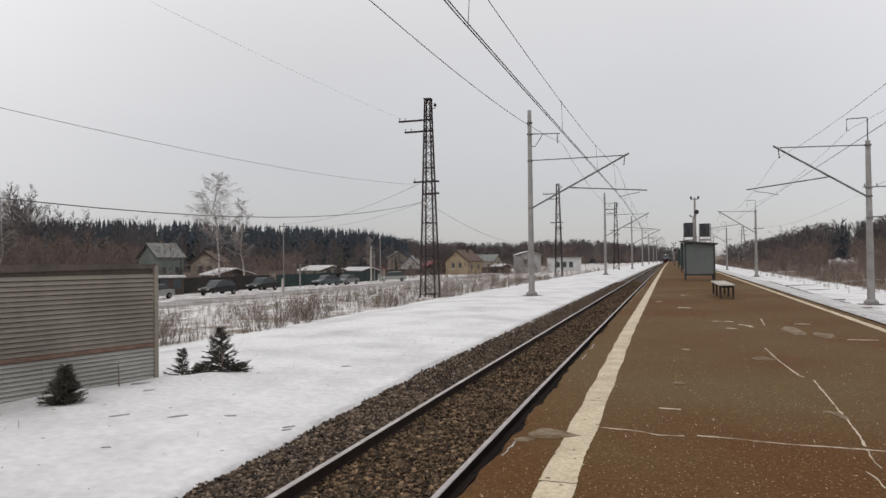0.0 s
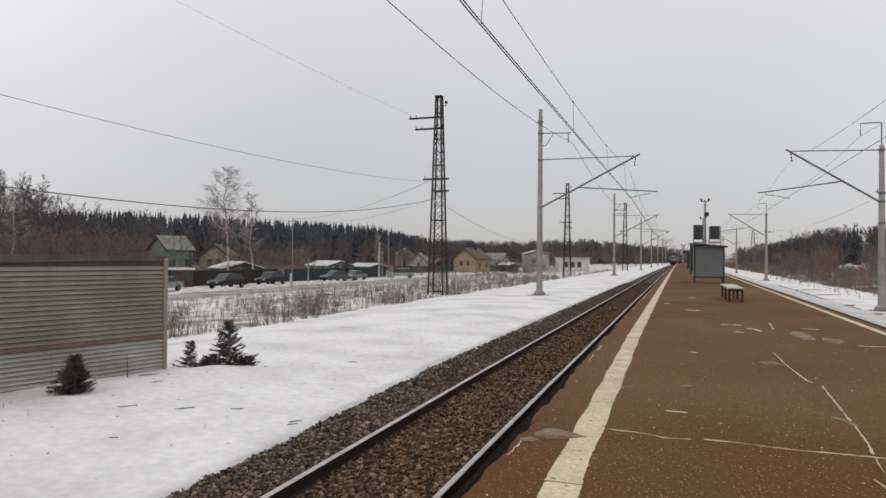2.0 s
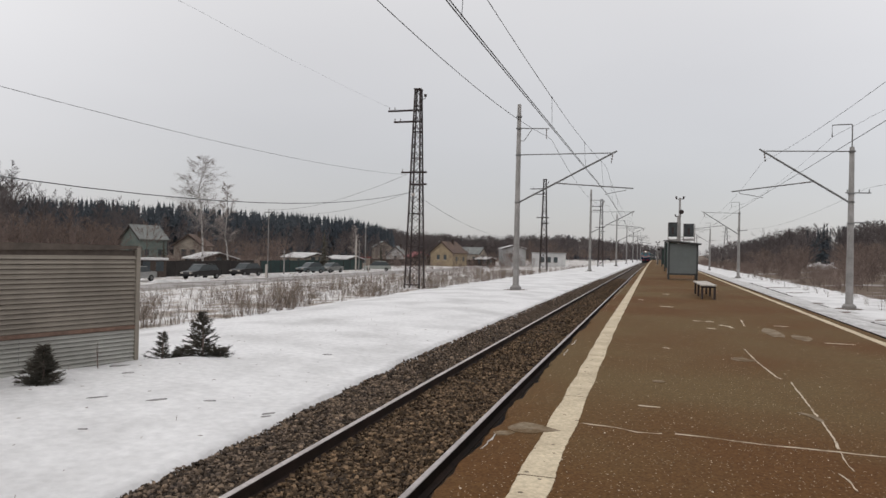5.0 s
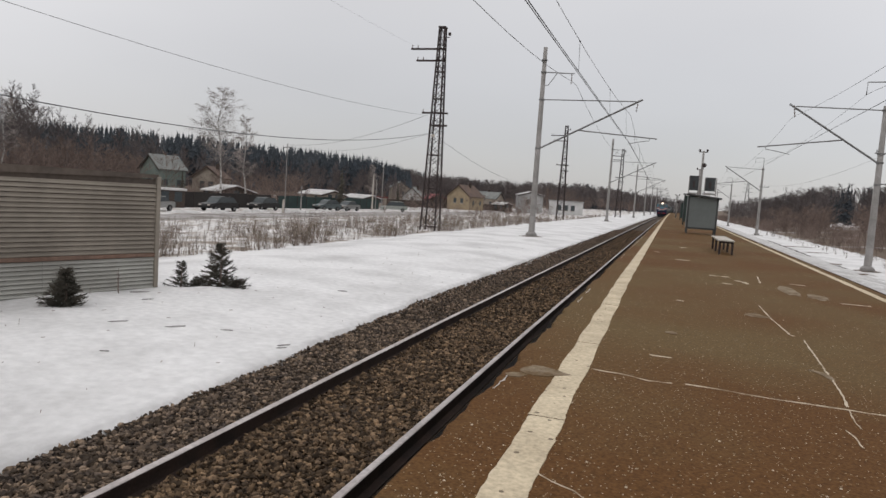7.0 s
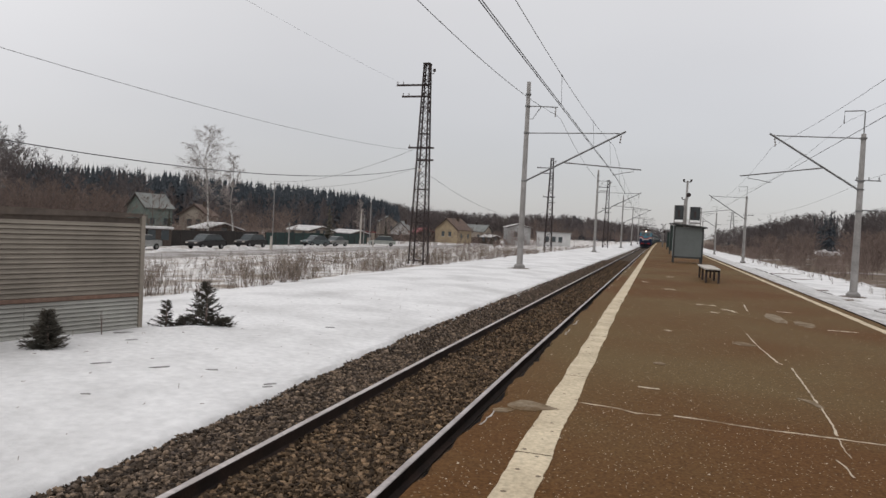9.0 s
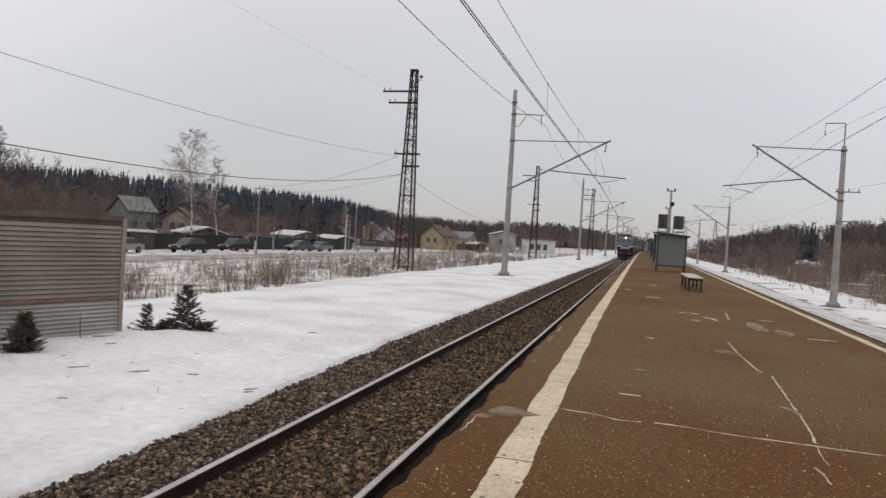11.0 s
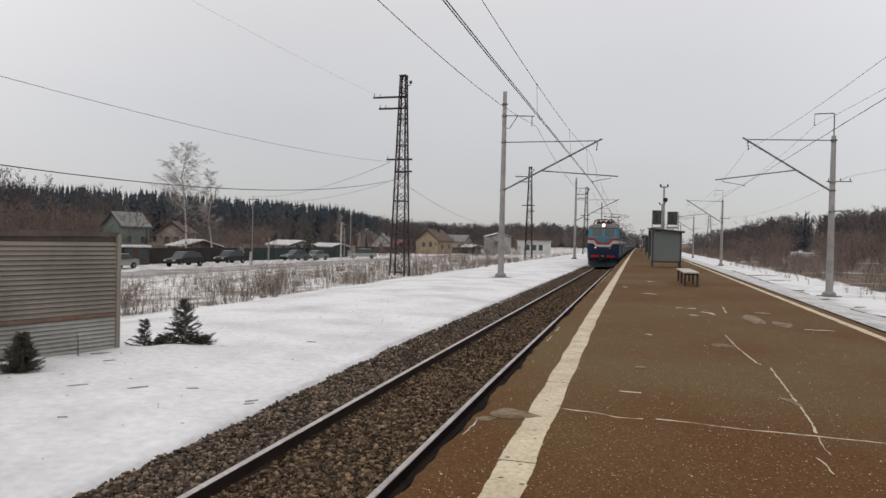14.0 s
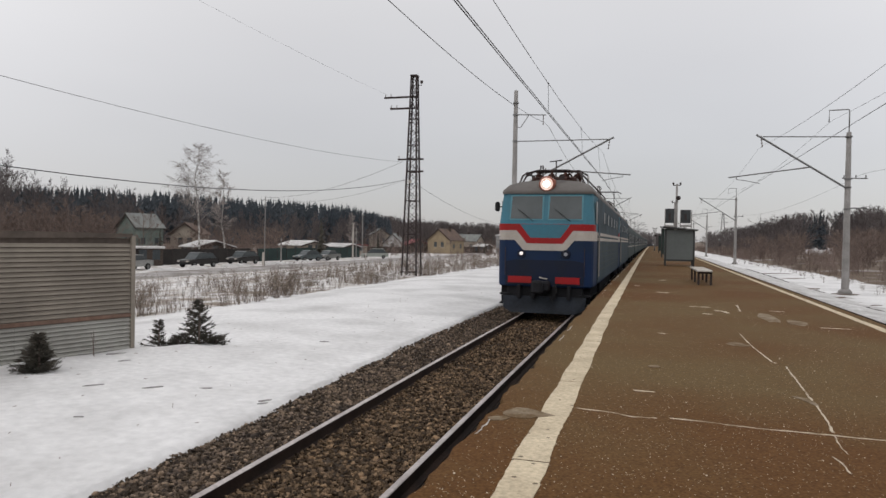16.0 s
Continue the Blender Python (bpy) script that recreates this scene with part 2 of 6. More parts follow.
def bend(y):
    """How far the line and the platform have drifted to the east at y: a very gentle curve."""
    d = max(0.0, y - 12.0)
    return 0.0042 * d + 1.5e-5 * d * d


def bend_slope(y):
    return 0.0042 + 3.0e-5 * (y - 12.0) if y > 12 else 0.0


def edge_r(y):
    return 3.50 + 0.0165 * y


def track_r(y):
    return edge_r(y) + 1.95


def smooth(a, b, v):
    t = np.clip((v - a) / (b - a), 0, 1)
    return t * t * (3 - 2 * t)


def lump(x, y, s, seed=0.0):
    """Cheap smooth unevenness between -1 and 1, for arrays."""
    return (np.sin(x * s + seed) * np.cos(y * s * 1.13 - seed) + 0.5 * np.sin(x * s * 2.3 + y * s * 1.9 + seed * 2) + 0.3 * np.cos(x * s * 4.7 - y * s * 4.1 + seed)) / 1.8


def ground_z(x, y):
    """Height of the ground sheet."""
    x, y = np.asarray(x, dtype=float), np.asarray(y, dtype=float)
    d = np.maximum(0.0, y - 12.0)
    cx = x - (0.0042 * d + 1.5e-5 * d * d)
    left = -0.12 + 0.10 * smooth(-5.5, -8.0, cx) - 0.30 * smooth(-11.5, -16.0, cx) - 0.90 * smooth(-17.0, -40.0, cx)
    left = left + 0.018 * lump(x, y, 0.8) * smooth(-5.2, -6.5, cx) + 0.12 * lump(x, y, 0.35, 2.0) * smooth(-14.0, -20.0, cx) * smooth(-40.0, -30.0, cx)
    for px, py, wx, wy, hh in ((-8.75, 11.75, 0.55, 0.30, 0.10), (-9.25, 11.20, 0.45, 0.30, 0.09), (-9.9, 9.4, 0.5, 0.5, 0.05), (-9.15, 8.5, 0.4, 0.25, 0.05), (-9.62, 11.9, 0.35, 0.25, -0.07)):
        left = left + hh * np.exp(-((x - px) / wx) ** 2 - ((y - py) / wy) ** 2)
    rx = x - (3.50 + 0.0165 * y) - 1.95
    right = -0.42 + 0.46 * smooth(4.4, 1.2, rx) + 0.06 * lump(x, y, 0.8, 1.0) + 1.6 * smooth(8, 60, rx) + 16.0 * smooth(30, 220, rx)
    bed = -0.62
    z = np.where(cx < -3.0, left, right)
    edge = -4.86 - 0.36 * smooth(6, 18, y) + 0.035 * lump(x * 0 + 1, y, 2.1) + 0.02 * lump(x * 0 + 2, y, 6.3)
    in_bed = smooth(edge - 0.15, edge + 0.10, cx) * smooth(1.15, 0.92, rx)
    return z * (1 - in_bed) + bed * in_bed


def place_z(x, y):
    return float(ground_z(x, y))


# ---- ground ----
def steps(*spans):
    out = []
    for a, b, n in spans:
        out += list(np.linspace(a, b, n, endpoint=False))
    return np.array(out + [spans[-1][1]])


def build_ground():
    xs = steps((-1500, -400, 12), (-400, -90, 20), (-90, -22, 40), (-22, -12, 40), (-12, -4.2, 70), (-4.2, 4, 8), (4, 9, 24), (9, 30, 44), (30, 120, 24), (120, 1500, 20))
    ys = steps((-200, -10, 12), (-10, 2, 14), (2, 30, 130), (30, 80, 70), (80, 200, 60), (200, 500, 40), (500, 2500, 25))
    gx, gy = np.meshgrid(xs, ys)
    sheared = gx + np.where(gy > 12, 0.0042 * (gy - 12) + 1.5e-5 * np.minimum(gy - 12, 600) ** 2, 0) * np.exp(-np.abs(gx) / 200)
    gz = ground_z(sheared, gy)
    v = np.stack([sheared.ravel(), gy.ravel(), gz.ravel()], 1)
    nx, ny = len(xs), len(ys)
    i = np.arange(nx - 1)[None, :] + nx * np.arange(ny - 1)[:, None]
    f = np.stack([i, i + 1, i + nx + 1, i + nx], -1).reshape(-1, 4)
    me = raw_mesh("ground", v, f, M_SNOW, True)
    for m in (M_FIELD, M_LITTER, M_ROAD, M_BED, M_DIRTY_SNOW):
        me.materials.append(m)
    c = v[f].mean(1)
    d = np.maximum(0, c[:, 1] - 12)
    cx = c[:, 0] - (0.0042 * d + 1.5e-5 * d * d)
    rx = c[:, 0] - (3.5 + 0.0165 * c[:, 1]) - 1.95
    wob = 0.8 * lump(c[:, 0] * 0, c[:, 1], 0.5) + 0.5 * lump(c[:, 0], c[:, 1], 1.7)
    idx = np.zeros(len(c), dtype=np.int32)
    idx[cx < -14.8 + wob] = 1
    idx[(cx < -37.5 + 0.3 * wob) & (cx > -44.5 + 0.3 * wob) & (c[:, 1] < 240)] = 3
    idx[(cx < -62)] = 2
    idx[(rx > 0.6) & (rx < 4.0 + wob * 0.9)] = 5
    idx[rx > 9.5 + wob * 1.2] = 2
    idx[(c[:, 2] < -0.42) & (cx > -6) & (rx < 3)] = 4
    far, bearing = np.hypot(c[:, 0], c[:, 1]), np.degrees(np.arctan2(c[:, 0], c[:, 1]))
    idx[(far > 190) & (far < 290) & (bearing > 11.4) & (bearing < 13.1)] = 0
    me.polygons.foreach_set("material_index", idx)
    ob = new("ground", me)
    tagged(ob, "snow-covered ground with thawed verges and dry grass", "ground", kind="structure")


build_ground()


# ---- platform ----
def build_platform():
    ys = list(np.linspace(-8, 3, 12)) + list(np.linspace(3.1, 22, 190)) + list(np.linspace(22.5, 60, 76)) + list(np.linspace(62, 300, 60))
    rng = random.Random(5)
    chip = 0.0
    rows = []
    for y in ys:
        chip = 0.6 * chip + rng.uniform(-0.020, 0.018)
        if rng.random() < 0.05:
            chip -= rng.uniform(0.01, 0.05)
        xl = EDGE_L + bend(y) - min(0.03, max(-0.05, chip)) * (1 if y < 60 else 0)
        xr = min(edge_r(y), 4.9 + bend(y)) + 0.3 * min(0.05, max(-0.06, chip))
        rows.append((xl, xr, y))
    s = Shape()
    rings = []
    for xl, xr, y in rows:
        b = bend(y)
        under = EDGE_L + b + 0.22
        rings.append([(under, y, -0.62), (under, y, PLAT_Z - 0.28), (xl + 0.06, y, PLAT_Z - 0.22), (xl + 0.01, y, PLAT_Z - 0.04), (xl + 0.03, y, PLAT_Z),
                      (xr - 0.03, y, PLAT_Z), (xr, y, PLAT_Z - 0.04), (xr - 0.02, y, PLAT_Z - 0.26), (xr - 0.12, y, PLAT_Z - 0.28), (xr - 0.12, y, -0.62)])
    s.loft(rings)
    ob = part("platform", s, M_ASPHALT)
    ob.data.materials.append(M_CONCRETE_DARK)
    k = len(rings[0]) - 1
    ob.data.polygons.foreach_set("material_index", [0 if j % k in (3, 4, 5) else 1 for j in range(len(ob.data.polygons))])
    return tagged(ob, "brown worn asphalt station platform with chipped concrete edges", "platform", kind="structure")


def ribbon(points, widths, z=0.004):
    """A thin raised strip along a line on the platform."""
    s = Shape()
    rings = []
    for i, (x, y) in enumerate(points):
        a, b = points[max(0, i - 1)], points[min(len(points) - 1, i + 1)]
        d = Vector((b[0] - a[0], b[1] - a[1])).normalized()
        w = widths[i] / 2
        n = (-d.y * w, d.x * w)
        rings.append([(x + n[0], y + n[1], PLAT_Z - 0.01), (x + n[0], y + n[1], PLAT_Z + z), (x - n[0], y - n[1], PLAT_Z + z), (x - n[0], y - n[1], PLAT_Z - 0.01)])
    s.loft(rings)
    return s


def jagged(points, step, amp, seed):
    """Fills a coarse line with small irregular steps."""
    rng = random.Random(seed)
    out = []
    for (x0, y0), (x1, y1) in zip(points, points[1:]):
        n = max(1, int(math.hypot(x1 - x0, y1 - y0) / step))
        for i in range(n):
            out.append((x0 + (x1 - x0) * i / n + rng.uniform(-amp, amp), y0 + (y1 - y0) * i / n + rng.uniform(-amp, amp)))
    return out + [points[-1]]


def build_platform_marks(platform):
    rng = random.Random(8)
    for side, base, width in (("left", -0.612, 0.20), ("right", 3.22, 0.13)):
        y = -7.9
        while y < 250:
            length = rng.uniform(1.2, 2.6) if 2 < y < 30 else 5.0 if y < 2 else 8.0
            n = max(4, int(length / (0.5 if y < 0 else 0.05 if y < 20 else 0.25 if y < 45 else 1.5)))
            s = Shape()
            rings = []
            for i in range(n + 1):
                yy = y + (length - 0.012) * i / n
                c = float(np.interp(yy, [2.6, 3.5, 6.4, 12.0], [-0.567, -0.580, -0.590, base])) + bend(yy) if side == "left" else base + 0.0165 * yy
                if side == "right":
                    c = min(c, 4.62 + bend(yy))
                w0, w1 = width / 2 + rng.uniform(-0.005, 0.003) + 0.006 * math.sin(yy * 5.1), width / 2 + rng.uniform(-0.006, 0.004) + 0.007 * math.sin(yy * 3.7 + 1)
                rings.append([(c - w0, yy, PLAT_Z - 0.005), (c - w0, yy, PLAT_Z + 0.005), (c + w1, yy, PLAT_Z + 0.005), (c + w1, yy, PLAT_Z - 0.005)])
            s.loft(rings)
            part("edge_stripe", s, M_STRIPE, platform, "worn cream safety stripe")
            y += length
    cracks = [([(-0.45, 5.12), (-0.33, 5.10), (-0.21, 5.09), (-0.05, 5.0), (0.11, 5.03)], 0.015, 1),
              ([(0.20, 5.06), (0.46, 5.04), (0.63, 5.0), (0.80, 4.99), (1.12, 4.98), (1.33, 4.97), (1.9, 4.94), (2.6, 4.98)], 0.020, 11),
              ([(1.28, 10.13), (1.27, 9.03), (1.29, 8.43), (1.31, 7.88), (1.34, 7.79)], 0.017, 2),
              ([(1.40, 7.62), (1.35, 6.78), (1.31, 6.19), (1.30, 5.87), (1.26, 5.37), (1.22, 5.05)], 0.016, 12),
              ([(1.21, 4.97), (1.18, 4.71), (1.18, 4.55)], 0.008, 13), ([(1.08, 4.47), (1.10, 4.34), (1.10, 4.17)], 0.008, 17),
              ([(-0.48, 2.99), (-0.41, 2.93), (-0.31, 2.87), (-0.22, 2.78)], 0.010, 4), ([(-0.06, 5.91), (0.11, 5.90)], 0.035, 18),
              ([(0.86, 14.22), (1.23, 14.23)], 0.10, 6), ([(1.02, 12.9), (1.15, 12.8)], 0.07, 19), ([(1.28, 13.6), (1.42, 13.42), (1.46, 13.1)], 0.10, 7),
              ([(1.81, 14.9), (1.71, 13.6)], 0.03, 8), ([(2.25, 13.95), (2.50, 13.92)], 0.09, 9), ([(2.55, 11.45), (2.95, 11.46)], 0.055, 10),
              ([(0.3, 18.0), (0.6, 17.9)], 0.15, 15), ([(0.2, 9.8), (0.3, 9.75)], 0.06, 16), ([(0.5, 24.0), (0.7, 23.9)], 0.16, 20), ([(-0.25, 20.4), (-0.1, 20.3)], 0.12, 21)]
    for line, w, seed in cracks:
        pts = jagged(line, 0.05, 0.005, seed)
        r2 = random.Random(seed)
        part("crack", ribbon(pts, [w * r2.uniform(0.35, 1.25) for _ in pts], 0.003), M_CRACK, platform, "pale dust-filled crack")
    # mortar smears: the outline of each runs round it, pointed where the trowel left
    smears = [[(-0.94, 4.80), (-0.91, 4.90), (-0.87, 4.97), (-0.80, 4.97), (-0.73, 4.94), (-0.66, 4.89), (-0.57, 4.83), (-0.62, 4.78), (-0.68, 4.74), (-0.74, 4.70), (-0.80, 4.68), (-0.87, 4.69), (-0.92, 4.73)],
              [(-1.01, 4.62), (-0.97, 4.67), (-0.90, 4.70), (-0.86, 4.66), (-0.90, 4.59), (-0.97, 4.56)],
              [(1.17, 6.14), (1.23, 6.11), (1.28, 6.08), (1.31, 5.95), (1.31, 5.84), (1.28, 5.86), (1.25, 5.97), (1.22, 6.04)],
              [(0.98, 9.05), (1.04, 9.22), (1.12, 9.30), (1.20, 9.16), (1.27, 9.03), (1.20, 8.95), (1.11, 8.90), (1.03, 8.98)]]
    for bx, by, rx, ry in ((2.02, 12.6, 0.14, 0.75), (0.12, 7.1, 0.06, 0.08), (2.35, 12.0, 0.16, 0.4)):
        smears.append([(bx + rx * math.cos(a) * rng.uniform(0.75, 1.15), by + ry * math.sin(a) * rng.uniform(0.75, 1.15)) for a in (2 * math.pi * i / 18 for i in range(18))])
    for outline in smears:
        s = Shape().plate(outline, 0.008, lambda a, b, c: (a, b, PLAT_Z - 0.002 + c))
        part("mortar_patch", s, M_PATCH, platform, "pale grey mortar patch")
    # crumbs of mortar and grit scattered over the asphalt
    s = Shape()
    for _ in range(5200):
        y = 2.5 + 14 * rng.random() ** 2.6
        x, r = rng.uniform(-0.95, 3.2), rng.uniform(0.0015, 0.0045) * (1 if rng.random() < 0.93 else 2.0)
        s.tube([(x, y, PLAT_Z - 0.002), (x, y, PLAT_Z + 0.5 * r)], [r, r * 0.6], 5)
    y = 4.2
    while y < 40:
        ln = rng.uniform(0.12, 0.7) * (1 + y / 20)
        if rng.random() < 0.5:
            pts = jagged([(EDGE_L + bend(y) + 0.085, y), (EDGE_L + bend(y + ln) + 0.085, y + ln)], 0.06, 0.008, int(y * 100))
            part("edge_chip", ribbon(pts, [rng.uniform(0.003, 0.014) for _ in pts], 0.005), M_CHIP, platform, "pale icy chipped edge")
        y += ln + rng.uniform(0.1, 0.8)
    grit = part("grit", s, M_CRACK, platform, "loose pale grit")
    tagged(grit, kind="stuff")


PLATFORM = build_platform()
build_platform_marks(PLATFORM)


# ---- track ----
RAIL_PROFILE = [(-0.075, -0.18), (-0.075, -0.168), (-0.012, -0.145), (-0.010, -0.05), (-0.036, -0.04), (-0.037, -0.008), (-0.028, -0.001),
                (0.028, -0.001), (0.037, -0.008), (0.036, -0.04), (0.010, -0.05), (0.012, -0.145), (0.075, -0.168), (0.075, -0.18)]


def build_track(name, centre, far_y):
    track = thing(name, "pair of steel rails on stone ballast", "railway track", kind="structure")
    for side in (-1, 1):
        s, cap = Shape(), Shape()
        ys = np.concatenate([np.linspace(-12, 60, 37), np.linspace(66, far_y, 60)])
        s.loft([[(centre(y) + side * GAUGE + a, y, b) for a, b in RAIL_PROFILE] for y in ys], close=True)
        cap.loft([[(centre(y) + side * GAUGE + a, y, 0.001 + b) for a, b in ((-0.036, -0.007), (-0.030, 0.0), (0.030, 0.0), (0.036, -0.007))] for y in ys])
        rail = part("rail", s, M_RAIL, track, "rusty steel rail")
        part("rail_head", cap, M_RAIL_TOP, rail, "bright worn running surface")
    return track


def ballast_bed(name, centre, far_y, lo, hi, level):
    s = Shape()
    ys = np.concatenate([np.linspace(-12, 60, 37), np.linspace(66, far_y, 60)])
    s.loft([[(centre(y) + lo - 0.45, y, -0.64), (centre(y) + lo, y, level - 0.12), (centre(y) - 1.3, y, level), (centre(y) + 0.86, y, level - 0.02), (centre(y) + hi, y, level - 0.16), (centre(y) + hi + 0.3, y, -0.64)] for y in ys])
    bed = part(name, s, M_BED)
    # the outer bands take the near-black colour, shade included
    bed.data.materials.append(M_OILY_SHADED)
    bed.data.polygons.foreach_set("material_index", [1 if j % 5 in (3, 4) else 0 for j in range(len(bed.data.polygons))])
    return tagged(bed, "packed stone ballast bed under the rails", "ballast", kind="structure")


def left_axis(y):
    return TRACK_X + bend(y)


build_track("railway_track", left_axis, 900)
build_track("railway_track", track_r, 500).location.z = 0.14
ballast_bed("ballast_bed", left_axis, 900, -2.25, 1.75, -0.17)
ballast_bed("ballast_bed", track_r, 500, -1.75, 1.75, -0.05)

ICO_V = np.array([(0, -0.53, 0.85), (0, 0.53, 0.85), (0, -0.53, -0.85), (0, 0.53, -0.85), (0.85, 0, 0.53), (0.85, 0, -0.53),
                  (-0.85, 0, 0.53), (-0.85, 0, -0.53), (-0.53, 0.85, 0), (0.53, 0.85, 0), (-0.53, -0.85, 0), (0.53, -0.85, 0)])
ICO_F = np.array([(0, 1, 6), (0, 4, 1), (0, 6, 10), (0, 11, 4), (0, 10, 11), (1, 4, 9), (1, 8, 6), (1, 9, 8), (2, 7, 3), (2, 3, 5), (2, 10, 7), (2, 5, 11), (2, 11, 10),
                  (3, 8, 9), (3, 7, 8), (3, 9, 5), (4, 5, 9), (4, 11, 5), (6, 8, 7), (6, 7, 10)])


OCTA_V = np.array([(1, 0, 0), (-1, 0, 0), (0, 1, 0), (0, -1, 0), (0, 0, 1), (0, 0, -1)], dtype=float)
OCTA_F = np.array([(0, 2, 4), (2, 1, 4), (1, 3, 4), (3, 0, 4), (2, 0, 5), (1, 2, 5), (3, 1, 5), (0, 3, 5)])


def stones(name, xs, ys, zs, size, material, seed, fine=True):
    """Crushed stones, each its own small faceted lump, in one heap."""
    g = np.random.default_rng(seed)
    base_v, base_f = (ICO_V, ICO_F) if fine else (OCTA_V, OCTA_F)
    n, k = len(xs), len(base_v)
    r = size * g.uniform(0.5, 1.35, n)
    stretch = g.uniform(0.5, 1.5, (n, 1, 3)) * np.array([1, 1, 0.75])
    v = base_v[None] * stretch * (1 + g.uniform(-0.36, 0.36, (n, k, 1)))
    a, b = g.uniform(0, 6.28, n), g.uniform(-0.7, 0.7, n)
    ca, sa, cb, sb = np.cos(a), np.sin(a), np.cos(b), np.sin(b)
    z1 = np.stack([v[..., 0] * ca[:, None] - v[..., 1] * sa[:, None], v[..., 0] * sa[:, None] + v[..., 1] * ca[:, None], v[..., 2]], -1)
    v = np.stack([z1[..., 0], z1[..., 1] * cb[:, None] - z1[..., 2] * sb[:, None], z1[..., 1] * sb[:, None] + z1[..., 2] * cb[:, None]], -1)
    v = v * r[:, None, None] + np.stack([xs, ys, zs], -1)[:, None]
    f = (base_f[None] + k * np.arange(n)[:, None, None]).reshape(-1, 3)
    ob = new(name, raw_mesh(name, v.reshape(-1, 3), f, material))
    return tagged(ob, "crushed stone ballast between and beside the rails", "ballast", kind="stuff")


def build_ballast():
    g = np.random.default_rng(3)
    for y0, y1, n_mid, n_side, size, fine in ((3.6, 11.5, 17500, 15000, 0.0235, True), (11.0, 75.0, 24000, 20000, 0.031, False)):
        ys = y0 + (y1 - y0) * g.random(n_mid) ** (1.15 if fine else 2.2)
        d2 = np.maximum(0, ys - 12)
        xs = TRACK_X + g.uniform(-0.73, 0.73, n_mid)
        zs = -0.165 + g.uniform(-0.022, 0.026, n_mid) + 0.025 * np.sin(ys * 2.1) * np.cos(xs * 3)
        xs = xs + 0.0042 * d2 + 1.5e-5 * d2 * d2
        stones("ballast_stones", xs, ys, zs, size, M_STONE, 11, fine)
        ys = y0 + (y1 - y0) * g.random(n_side) ** (1.15 if fine else 2.2)
        u = g.random(n_side)
        xs = TRACK_X - 0.83 - u * 1.62
        d2 = np.maximum(0, ys - 12)
        xs = xs + 0.0042 * d2 + 1.5e-5 * d2 * d2
        zs = -0.150 - 0.068 * u + g.uniform(-0.022, 0.018, n_side)
        stones("ballast_stones", xs, ys, zs, size, M_STONE_GREY, 12, fine)
    # stones beside the platform: oily, and coloured darker for the overhang's shade
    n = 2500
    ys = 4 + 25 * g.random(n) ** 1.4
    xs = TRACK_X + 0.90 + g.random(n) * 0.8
    stones("ballast_stones", xs, ys, -0.24 + g.uniform(-0.02, 0.02, n), 0.027, M_OILY_SHADED, 13, False)
    n = 5000
    ys = 18 + 60 * g.random(n) ** 1.3
    xs = 3.5 + 0.0165 * ys + 1.95 + g.uniform(-1.5, 0.95, n)
    stones("ballast_stones", xs, ys, -0.11 + g.uniform(-0.03, 0.02, n), 0.034, M_STONE, 14, False)


build_ballast()


# ---- overhead line ----
POLE_Y = [43.4 + 58.3 * k for k in range(7)]


def insulator(p, q, r=0.055, sheds=3):
    s = Shape()
    p, q = Vector(p), Vector(q)
    s.tube([p, q], 0.018, 6)
    for i in range(sheds):
        a, b = p.lerp(q, (i + 0.25) / sheds), p.lerp(q, (i + 0.75) / sheds)
        s.tube([a, a.lerp(b, 0.5), b], [0.02, r, 0.022], 8)
    return s


